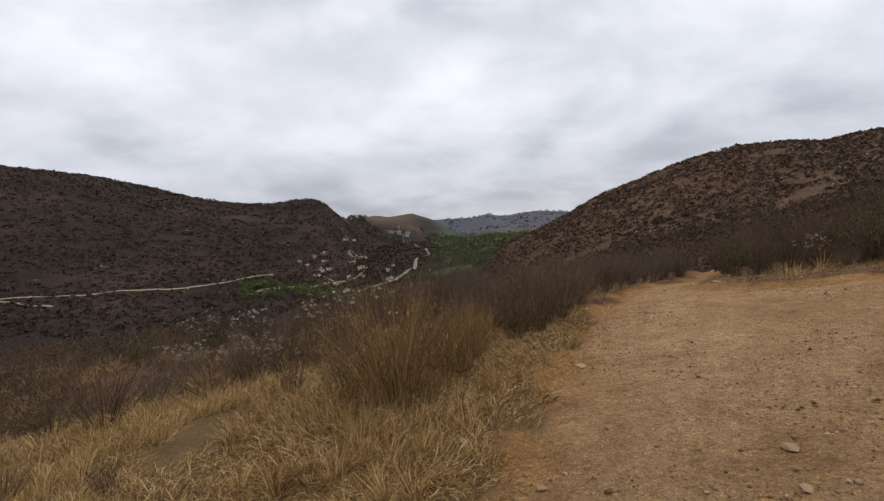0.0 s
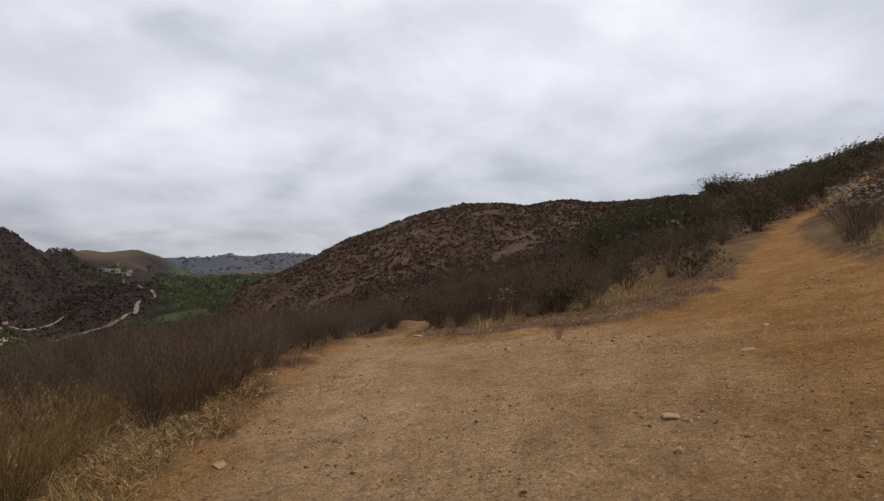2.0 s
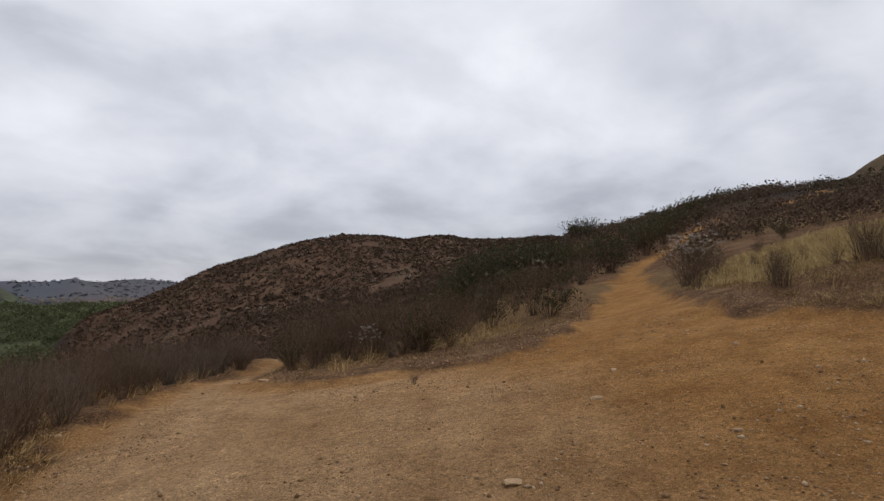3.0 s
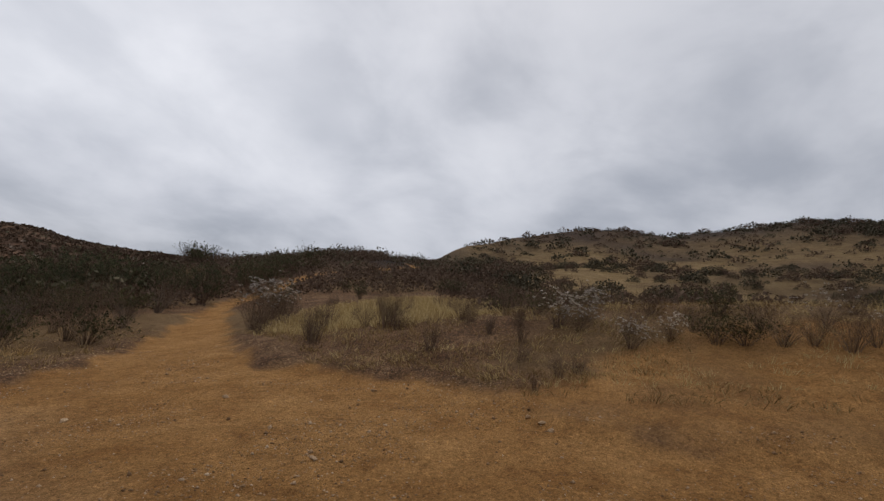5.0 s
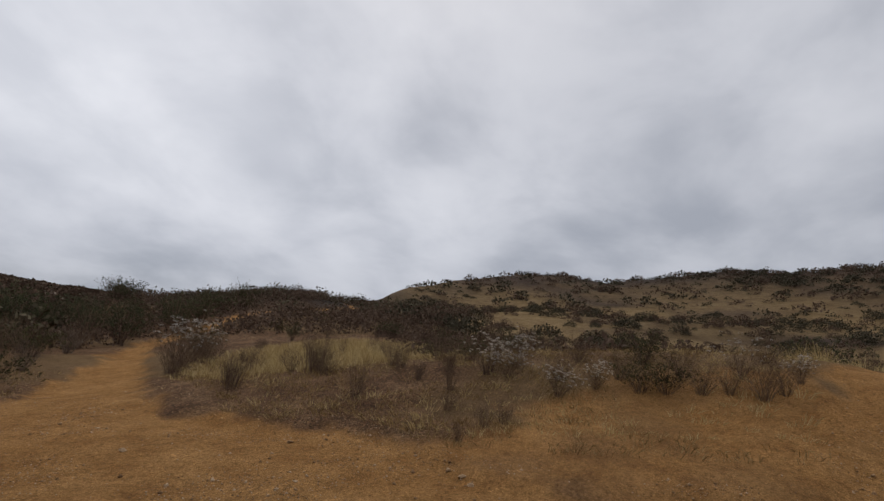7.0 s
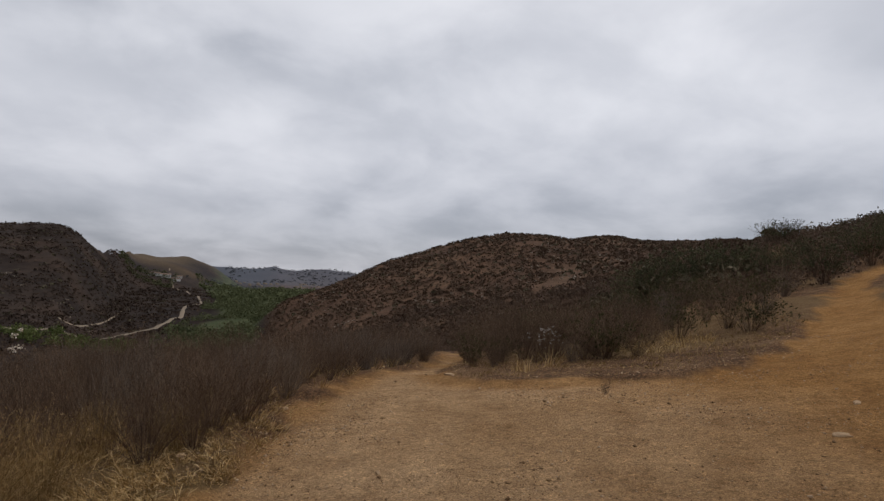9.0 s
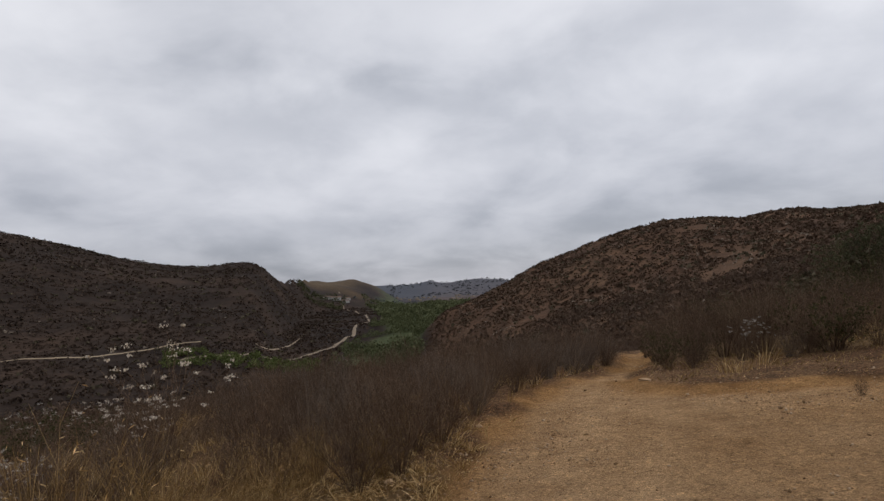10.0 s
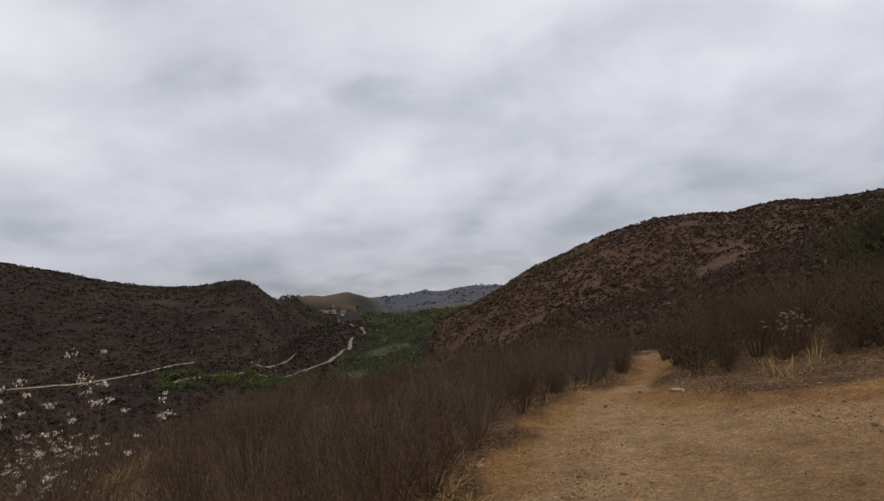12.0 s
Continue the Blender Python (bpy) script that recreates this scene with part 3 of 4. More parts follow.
def make_shrub(name, label, seed, high, wide, stems, per, stem_mat, leaves, leaf_mat, leaf_size=0.018, thick=0.0045, bend=0.25, heads=0, slim=0.26, group="brush beside the trail", foot=0.12):
    rng = np.random.RandomState(seed)
    root = tagged(new(name), label, "shrub", group)
    sp, sr = stem_fan(rng, stems, high, wide, thick, foot * wide + 0.05, bend=bend)
    tp, tr = twigs(rng, sp, per, 0.28 * high, thick * 0.45)
    tagged(mesh_object("stem_fan", *tubes(sp, sr), stem_mat, root), kind="stuff")
    tagged(mesh_object("twig_mass", *tubes(tp, tr), stem_mat, root), kind="stuff")
    if leaves:
        pick = tp[rng.randint(0, len(tp), leaves), rng.randint(1, tp.shape[1], leaves)]
        tagged(mesh_object("foliage", *flakes(pick + rng.normal(size=pick.shape) * 0.02, leaf_size, rng, slim, 0.8), leaf_mat, root), kind="stuff")
    if heads:
        tops = tp[np.argsort(-tp[:, -1, 2] + rng.normal(size=len(tp)) * 0.2 * high)[:heads], -1]
        c = np.repeat(tops, 18, axis=0) + rng.normal(size=(heads * 18, 3)) * np.repeat(rng.uniform(0.5, 1.3, heads), 18)[:, None] * np.array([0.024, 0.024, 0.010])
        tagged(mesh_object("blossom", *flakes(c, 0.0115, rng, 0.9), FLOWER, root), "small dry white flower heads", kind="stuff")
    return root


LABELS = {
    "brown": "bare brown shrub with tangled withered twigs",
    "grey": "dead shrub of thin upright grey stems",
    "gold": "dry golden broom-like shrub with fanned stems",
    "flower": "dry buckwheat shrub with small white flower heads",
    "olive": "low olive-green shrub with small leaves",
    "dark": "dense dark green leafy shrub",
    "bloom": "rounded shrub covered in creamy white flower heads",
    "weed": "small upright dry weed with thin stems",
}
KINDS = {}
for kind, variants in {
    "brown": [(101, 1.0, 0.62), (102, 1.05, 0.7), (103, 0.9, 0.6)],
    "grey": [(111, 0.95, 0.5), (112, 1.0, 0.42)],
    "gold": [(121, 0.95, 0.55), (122, 0.7, 0.35)],
    "flower": [(131, 0.95, 0.6), (132, 1.0, 0.75)],
    "olive": [(141, 0.8, 0.6), (142, 0.75, 0.65)],
    "dark": [(151, 1.0, 0.75), (152, 1.05, 0.7)],
    "bloom": [(171, 0.95, 0.65), (172, 0.9, 0.7)],
    "weed": [(161, 0.8, 0.2), (162, 0.8, 0.26)],
}.items():
    KINDS[kind] = []
    for seed, high, wide in variants:
        if kind == "brown":
            KINDS[kind].append(make_shrub("brown_shrub", LABELS[kind], seed, high, wide, 64, 5, STEM_BROWN, 620, LEAF_BROWN, 0.016, 0.0036))
        elif kind == "grey":
            KINDS[kind].append(make_shrub("grey_shrub", LABELS[kind], seed, high, wide, 95, 3, STEM_GREY, 150, LEAF_BROWN, 0.012, 0.0034, 0.1))
        elif kind == "gold":
            KINDS[kind].append(make_shrub("golden_shrub", LABELS[kind], seed, high, wide, 150, 5, STEM_GOLD, 420, STRAW, 0.016, 0.0024, 0.3, slim=0.16, foot=0.5))
        elif kind == "flower":
            KINDS[kind].append(make_shrub("flowering_shrub", LABELS[kind], seed, high, wide, 52, 5, STEM_BROWN, 700, LEAF_BROWN, 0.016, heads=40))
        elif kind == "bloom":
            KINDS[kind].append(make_shrub("flowering_shrub", LABELS[kind], seed, high, wide, 56, 6, STEM_BROWN, 900, LEAF_OLIVE, 0.016, heads=85))
        elif kind == "olive":
            KINDS[kind].append(make_shrub("olive_shrub", LABELS[kind], seed, high, wide, 46, 5, STEM_BROWN, 1400, LEAF_OLIVE, 0.019, slim=0.5))
        elif kind == "dark":
            KINDS[kind].append(make_shrub("dark_shrub", LABELS[kind], seed, high, wide, 40, 6, STEM_BROWN, 3200, LEAF_DARK, 0.018, 0.008, slim=0.6))
        else:
            KINDS[kind].append(make_shrub("dry_weed", LABELS[kind], seed, high, wide, 44, 5, STEM_BROWN, 260, LEAF_BROWN, 0.014, 0.0032, 0.12, group="weeds on the bank", foot=0.3))
USED = {}
plant_rng = np.random.RandomState(5)


def ground_z(x, y):
    return float(height(x, y)) - 0.09 * float(smooth((trail_depth(np.array([x]), np.array([y]))[0] + 0.15) / 0.35))


def plant(kind, x, y, high, spread=1.0):
    """Sets one shrub of that kind, high metres tall, on the ground."""
    k = plant_rng.randint(len(KINDS[kind]))
    src = KINDS[kind][k]
    base = {"gold": 0.85, "olive": 0.8, "weed": 0.8}.get(kind, 1.0)
    sz = high / base
    m = Matrix.LocRotScale((x, y, ground_z(x, y) - 0.01), Euler((plant_rng.normal() * 0.05, plant_rng.normal() * 0.05, plant_rng.uniform(0, 6.28))), (sz * spread, sz * spread, sz))
    if src in USED:
        ob = copy_thing(src, Matrix.Identity(4))
        ob.matrix_basis = m
    else:
        USED[src] = True
        src.matrix_basis = m
        ob = src
    return ob


# single plants that stand out
for kind, x, y, high, spread in (
    ("brown", -0.45, 5.0, 0.75, 0.9), ("brown", -0.2, 5.2, 0.6, 0.8), ("gold", -0.45, 4.9, 1.0, 1.15), ("gold", -0.15, 5.5, 0.8, 1.0), ("gold", -0.9, 5.2, 0.75, 0.9), ("weed", -1.6, 5.7, 0.5, 1.3), ("brown", -3.9, 6.2, 1.05, 1.4), ("brown", -4.8, 6.6, 0.95, 1.3), ("brown", -3.0, 7.0, 0.9, 1.2), ("brown", -5.7, 6.1, 0.85, 1.3), ("brown", -2.3, 7.9, 0.85, 1.1), ("brown", -6.4, 7.4, 0.9, 1.3),
    ("gold", 0.5, 7.2, 0.45, 1.0), ("gold", 1.1, 7.0, 0.42, 1.0), ("gold", 1.35, 7.9, 0.4, 1.0),
    ("flower", -1.6, 9.4, 1.5, 0.7), ("flower", -2.0, 9.8, 1.0, 0.9), ("flower", -3.3, 9.5, 0.7, 1.0), ("brown", -0.2, 10.6, 0.9, 0.8), ("flower", -2.4, 7.6, 0.45, 1.0), ("brown", -1.1, 11.6, 0.9, 0.9),
    ("brown", 8.9, 10.7, 1.15, 1.25), ("olive", 8.85, 10.6, 1.05, 1.0), ("brown", 8.6, 10.9, 1.05, 1.1), ("brown", 9.4, 10.3, 0.9, 1.0), ("weed", 6.25, 7.4, 0.2, 1.3),
    ("brown", 6.55, 12.2, 1.0, 0.9), ("brown", 6.9, 13.0, 1.1, 0.9), ("olive", 6.15, 11.2, 0.65, 0.9), ("brown", 7.3, 14.1, 1.15, 0.9), ("brown", 6.8, 11.5, 0.9, 0.9), ("brown", 6.4, 10.8, 0.6, 0.8), ("brown", 7.7, 13.2, 1.3, 1.0), ("brown", 7.9, 12.2, 1.25, 1.0), ("olive", 7.2, 11.9, 0.6, 0.9), ("brown", 8.6, 12.0, 1.4, 1.0), ("brown", 8.3, 14.0, 1.4, 1.0), ("brown", 7.5, 11.1, 0.6, 0.9), ("flower", 7.9, 11.4, 0.75, 0.8), ("brown", 9.2, 13.0, 1.55, 1.0), ("brown", 9.7, 12.2, 1.4, 1.0), ("grey", 8.1, 10.7, 0.55, 1.2),
    ("brown", 14.8, 7.5, 0.95, 0.8), ("brown", 15.7, 8.2, 1.2, 0.9), ("bloom", 16.8, 8.6, 1.35, 1.0), ("flower", 18.0, 9.0, 1.2, 1.0), ("brown", 17.4, 8.2, 1.0, 0.9), ("olive", 19.2, 9.6, 1.0, 1.0),
    ("weed", 12.0, 4.7, 0.7, 1.5), ("weed", 12.3, 4.9, 0.6, 1.2), ("weed", 13.1, 3.7, 0.85, 1.5), ("weed", 13.5, 3.9, 0.8, 1.4), ("weed", 11.5, 2.4, 0.6, 1.2), ("weed", 14.6, 5.6, 0.7, 1.3), ("weed", 12.6, 1.1, 0.4, 1.0),
    ("bloom", 12.4, 0.45, 0.62, 1.25), ("bloom", 12.7, 0.0, 0.60, 1.25), ("bloom", 12.2, 0.1, 0.48, 1.1), ("bloom", 11.4, -0.65, 0.48, 1.0), ("bloom", 11.6, -1.2, 0.45, 1.0), ("olive", 11.4, -1.8, 0.48, 1.3), ("olive", 11.3, -2.15, 0.46, 1.3), ("brown", 11.2, -2.6, 0.48, 1.3),
    ("brown", 11.15, -2.95, 0.5, 1.2), ("brown", 10.9, -3.3, 0.58, 1.25), ("brown", 11.0, -3.6, 0.52, 1.2), ("bloom", 11.3, -3.95, 0.42, 1.0), ("brown", 11.9, -1.6, 0.5, 1.3), ("brown", 11.8, -2.5, 0.55, 1.3), ("flower", 11.7, -3.3, 0.55, 1.1), ("brown", 12.0, -0.7, 0.5, 1.3), ("brown", 12.3, -3.9, 0.5, 1.3), ("olive", 12.6, -2.1, 0.5, 1.5), ("brown", 12.9, -1.1, 0.5, 1.5), ("olive", 13.4, 0.9, 0.5, 1.2),
    ("weed", 10.2, 0.35, 0.34, 1.8), ("weed", 10.4, 0.1, 0.3, 1.8), ("weed", 9.6, 0.6, 0.25, 1.8), ("weed", 10.9, 0.9, 0.35, 1.5), ("weed", 11.75, 1.0, 0.45, 1.4), ("weed", 13.1, 2.1, 0.5, 1.4), ("weed", 12.3, 1.6, 0.4, 1.3), ("olive", 15.4, 1.8, 0.48, 1.30),
    ("flower", -5.6, 12.6, 0.8, 1.0), ("flower", -6.6, 13.4, 0.75, 1.0), ("flower", -4.4, 11.2, 0.6, 1.0), ("flower", -7.2, 16.8, 1.1, 1.0), ("flower", -6.0, 17.2, 1.15, 1.0),
    ("brown", -2.9, 3.35, 0.42, 1.0), ("brown", -3.4, 4.1, 0.5, 1.0), ("weed", -2.6, 4.1, 0.35, 1.3), ("weed", -1.2, 6.2, 0.5, 1.2),
    ("gold", 0.1, 5.4, 0.7, 1.1), ("gold", -0.1, 4.75, 0.45, 0.9), ("gold", 0.35, 6.1, 0.6, 1.0),
    ("weed", 12.8, -6.9, 0.4, 1.5), ("weed", 13.6, -6.2, 0.4, 1.6), ("olive", 14.2, -5.4, 0.5, 1.3), ("dark", 21.5, -9.8, 1.5, 1.2), ("dark", 19.5, -8.2, 1.1, 1.2),
):
    plant(kind, x, y, high, spread)

for a, d, h in ((41.5, 25, 1.7), (43, 26, 2.0), (44.5, 26, 2.0), (46, 28, 2.2), (47.5, 27, 2.0), (48.5, 30, 2.2), (45.3, 30, 2.3), (42.3, 29, 2.0), (49.8, 28, 1.9), (47, 32, 2.3), (44, 33, 2.3)):
    x, y = polar(a, d)
    plant("dark", x, y, h, 1.1)

# brush in bands: (kinds, number, plan bounds, height range)
TAKEN = []


def band(kinds, number, bounds, high, gap, keep=lambda x, y: True, spread=(0.85, 1.2), margin=0.35):
    made = 0
    for _ in range(number * 30):
        if made >= number:
            break
        x, y = plant_rng.uniform(bounds[0], bounds[2]), plant_rng.uniform(bounds[1], bounds[3])
        if trail_depth(np.array([x]), np.array([y]))[0] > -margin or not keep(x, y) or any((x - a) ** 2 + (y - b) ** 2 < gap * gap for a, b in TAKEN):
            continue
        TAKEN.append((x, y))
        plant(kinds[plant_rng.randint(len(kinds))], x, y, plant_rng.uniform(*high), plant_rng.uniform(*spread))
        made += 1


def left_of_trail(x, y):
    return x < np.interp(y, [3, 5, 6.1, 8.1, 9.8, 11, 12, 13.3, 15.4, 18, 24], [0, 0.7, 1.3, 2.2, 3.2, 4.2, 5.2, 6.2, 7.3, 8.4, 11])


band(["grey", "grey", "grey", "brown", "brown", "brown"], 84, (-0.6, 6.6, 6.5, 14.5), (0.5, 0.85), 0.38, lambda x, y: left_of_trail(x + 0.1, y) and x > np.interp(y, [6.6, 8, 15], [0.2, -0.6, 3.2]), margin=0.15)
band(["brown", "brown", "grey", "brown"], 66, (-5, 8.0, 7.5, 20), (0.7, 1.05), 0.62, lambda x, y: left_of_trail(x + 0.5, y) and not (x < -2.6 and y < 9.6))
band(["brown", "brown", "grey"], 20, (-6, 6.9, 0, 10.5), (0.5, 0.85), 0.55)
band(["brown", "olive", "brown"], 34, (-13, 8, -2, 20), (0.7, 1.2), 1.1, lambda x, y: not (x > -5 and y < 10.4))
band(["brown", "brown", "olive", "grey"], 46, (9.5, 9.4, 22, 20), (0.9, 1.35), 0.95, lambda x, y: y > (0.53 * x + 3.7 if x > 11.2 else 0.42 * x + 5.7) and not (9.6 < x < 11.4 and y < 11.3))
band(["weed", "grey", "weed"], 22, (-0.5, 7.0, 6.0, 13.5), (0.75, 1.05), 0.3, lambda x, y: left_of_trail(x + 0.3, y), (0.5, 0.8), 0.2)
band(["brown", "brown"], 20, (7.6, 11.5, 14, 20), (0.9, 1.4), 0.8, lambda x, y: not left_of_trail(x - 1.2, y))
band(["weed", "brown", "weed"], 26, (12, -1, 21, 9), (0.35, 0.75), 0.9, lambda x, y: y < 0.55 * x - 0.8)
band(["dark", "dark", "brown", "olive"], 60, (20, 14, 48, 40), (1.1, 1.9), 1.9, lambda x, y: y > 0.25 * x + 9.5)
band(["olive", "brown", "dark"], 26, (18, -8, 34, 12), (0.5, 0.85), 1.8, lambda x, y: y < 0.4 * x or x > 24)


# ---- growth that nobody could count ----
def scatter_ring(rng, n, th, r, keep=None):
    """Plan points, evenly by area, in a sector of bearings and distances."""
    a = np.radians(rng.uniform(th[0], th[1], n))
    d = np.sqrt(rng.uniform(r[0] ** 2, r[1] ** 2, n))
    x, y = CX + d * np.sin(a), CY + d * np.cos(a)
    if keep is not None:
        m = keep(np.degrees(a), d, x, y)
        x, y = x[m], y[m]
    return x, y


def leaf_clouds(x, y, wide, high, per, rng, size=0.42, lift=0.0, slim=0.75, upright=0.0):
    """Each plant a loose dome of flakes over its foot."""
    n = len(x)
    z = height(x, y)
    idx = np.repeat(np.arange(n), per)
    d = unit(rng.normal(size=(n * per, 3)))
    d[:, 2] = np.abs(d[:, 2])
    rad = rng.uniform(0.55, 1.05, n * per)[:, None]
    c = d * rad * np.stack([wide, wide, high], -1)[idx]
    c += np.stack([x, y, z + lift], -1)[idx]
    return flakes(c, size * wide[idx], rng, slim, upright)


def far_from_roads(x, y):
    d = np.minimum.reduce([line_distance(VALLEY_ROAD, x, y), line_distance(RIVER_ROAD, x, y), line_distance(BANK_TRACK, x, y)])
    return d > 2.2


def stuff(name, geo, mat, label, category):
    return tagged(mesh_object(name, *geo, mat), label, category, kind="stuff")


def wood(a, d, x, y):
    left = np.interp(d, [235, 300, 420, 640, 900, 1600], [-5.5, -4.6, -1.6, 0.2, 0.0, -2.5])
    right = np.interp(d, [235, 300, 360, 500, 1000, 1600], [3.8, 4.2, 4.4, 6.3, 9.5, 12])
    return (a > left) & (a < right) & (line_distance(RIVER_ROAD, x, y) > 9)


rng = np.random.RandomState(77)
# chaparral on the far slopes
def chaparral(sectors, mat, label):
    pieces = []
    for th, r, n, w in sectors:
        x, y = scatter_ring(rng, n, th, r, lambda a, d, x, y: far_from_roads(x, y) & (fractal(x, y, 30, 3, 201) > -0.75) & ~((a > -7) & (a < 6) & wood(a, d, x, y)))
        wd = rng.uniform(*w, len(x)) * rng.choice([0.6, 1.0, 1.0, 1.5], len(x))
        pieces.append(leaf_clouds(x, y, wd, wd * 0.65, 8, rng, 0.42))
    stuff("chaparral", merge(pieces), mat, label, "shrubs")


chaparral((((-62, -3), (170, 420), 12000, (0.5, 1.3)), ((-62, -7), (420, 780), 12000, (0.8, 1.9)), ((-9, 0), (400, 1150), 3500, (1.0, 2.2))), CHAPARRAL, "dark brown chaparral shrubs covering the far hillside")
chaparral((((5, 54), (90, 200), 8000, (0.35, 0.85)), ((5, 56), (200, 370), 12000, (0.5, 1.2))), CHAPARRAL_RUST, "rusty brown chaparral shrubs covering the round hill")
pieces = []
for th, r, n, w in (((-62, -4), (170, 760), 900, (0.8, 2.0)), ((5, 54), (100, 370), 800, (0.5, 1.3))):
    x, y = scatter_ring(rng, n, th, r, lambda a, d, x, y: far_from_roads(x, y))
    wd = rng.uniform(*w, len(x))
    pieces.append(leaf_clouds(x, y, wd, wd * 0.8, 9, rng, 0.5))
stuff("dark_chaparral", merge(pieces), SCRUB_DARK, "darker shrubs dotted over the far hillsides", "shrubs")
# brush of the near slope, down to the valley
pieces = []
x, y = scatter_ring(rng, 1500, (-70, 52), (15, 34), lambda a, d, x, y: (trail_depth(x, y) < -0.6) & ((a < 31) | (d > 26)) & (fractal(x, y, 7, 2, 207) > -0.45 + 0.5 * (a < -22)))
wd = rng.uniform(0.4, 0.95, len(x))
pieces.append(leaf_clouds(x, y, wd, wd * 1.15, 150, rng, 0.1, slim=0.16, upright=0.9))
x, y = scatter_ring(rng, 3700, (-70, 52), (34, 60), lambda a, d, x, y: (trail_depth(x, y) < -0.6) & (fractal(x, y, 9, 2, 209) > -0.6))
wd = rng.uniform(0.4, 1.0, len(x))
pieces.append(leaf_clouds(x, y, wd, wd * 1.15, 44, rng, 0.15, slim=0.4, upright=0.4))
x, y = scatter_ring(rng, 7500, (-70, 46), (60, 175), None)
wd = rng.uniform(0.6, 1.4, len(x))
pieces.append(leaf_clouds(x, y, wd, wd * 0.9, 9, rng, 0.36))
stuff("slope_brush", merge(pieces), BRUSH, "brown brush covering the slope below the trail", "shrubs")
# dark shrubs on the ridge above the trail
pieces = []
x, y = scatter_ring(rng, 480, (50, 92), (38, 84), lambda a, d, x, y: (a + 9 * fractal(x, y, 12, 2, 263) < 81) & (trail_depth(x, y) < -0.8 - 2.2 * (x > 40)))
wd = rng.uniform(0.5, 1.0, len(x)) * rng.choice([0.8, 1.1, 1.6], len(x))
pieces.append(leaf_clouds(x, y, wd, wd * 1.1, 80, rng, 0.1))
x, y = scatter_ring(rng, 420, (39, 52), (24, 60), None)
wd = rng.uniform(0.7, 1.5, len(x))
pieces.append(leaf_clouds(x, y, wd, wd * 1.0, 90, rng, 0.1))
stuff("ridge_scrub", merge(pieces), SCRUB_DARK, "dark scrub crowning the ridge above the trail", "shrubs")
x, y = scatter_ring(rng, 2400, (50, 92), (24, 80), lambda a, d, x, y: (a + 9 * fractal(x, y, 9, 2, 261) < 81) & (d < 74 + 0.8 * (a - 60)) & (trail_depth(x, y) < -0.5 - 2.2 * (x > 40)) & ((d > 26.5) | (y > 0.5 * x + 4)))
wd = rng.uniform(0.45, 1.0, len(x))
stuff("ridge_brush", leaf_clouds(x, y, wd, wd * 1.1, 60, rng, 0.1), BRUSH, "brown brush among the scrub on the ridge", "shrubs")
x, y = scatter_ring(rng, 1900, (80, 133), (13.5, 40), lambda a, d, x, y: (trail_depth(x, y) < -0.5) & (x > 12.4) & (y < 1.5 + 0.35 * (x - 14)) & ((y > -4.6) | (x > 17)) & ((x > 15) | (y < 0.6)))
wd = rng.uniform(0.2, 0.55, len(x)) * rng.choice([0.6, 1.0, 1.4], len(x))
stuff("bank_brush", leaf_clouds(x, y, wd, wd * 0.65, 44, rng, 0.12), BRUSH, "low brown brush between the junction and the field", "shrubs")
# shrubs on the golden field and the hill behind it: separate rounded bushes, closer together uphill
field = {"field_scrub": (SCRUB_DARK, "dark green shrubs dotted over the dry grassy field", 1.0), "field_brush": (BRUSH, "brown bushes dotted over the dry grassy field", 0.7)}
for name, (mat, label, share) in field.items():
    x, y = scatter_ring(rng, int(430 * share), (80, 150), (34, 100), lambda a, d, x, y: (trail_depth(x, y) < -1) & (fractal(x, y, 22, 2, 221) > -0.7))
    wd = rng.uniform(0.45, 0.95, len(x)) * rng.choice([0.55, 0.9, 1.3, 1.9], len(x))
    near = leaf_clouds(x, y, wd, wd * rng.uniform(0.7, 1.05, len(x)), 380, rng, 0.07)
    x, y = scatter_ring(rng, int(2300 * share), (79, 150), (95, 178), lambda a, d, x, y: rng.uniform(0, 1, len(a)) < 0.3 + 0.7 * smooth((d - 105 - 40 * smooth((118 - a) / 16)) / 45))
    wd = rng.uniform(0.5, 1.5, len(x)) * rng.choice([0.7, 1.0, 1.5], len(x))
    stuff(name, merge([near, leaf_clouds(x, y, wd, wd * 0.75, 60, rng, 0.14)]), mat, label, "shrubs")
# pale rocks on the right-hand hill
x, y = scatter_ring(rng, 1500, (8, 52), (130, 352), lambda a, d, x, y: fractal(x, y, 25, 3, 231) > 0.1)
wd = rng.uniform(0.3, 0.9, len(x))
stuff("outcrops", leaf_clouds(x, y, wd, wd * 0.7, 6, rng, 0.6), ROCK_PALE, "pale boulders scattered over the brown hill", "rocks")
x, y = scatter_ring(rng, 900, (-40, -8), (260, 760), lambda a, d, x, y: fractal(x, y, 35, 3, 241) > 0.15)
wd = rng.uniform(0.5, 1.3, len(x))
stuff("outcrops", leaf_clouds(x, y, wd, wd * 0.6, 6, rng, 0.6), ROCK_PALE, "pale boulders on the far brown slope", "rocks")


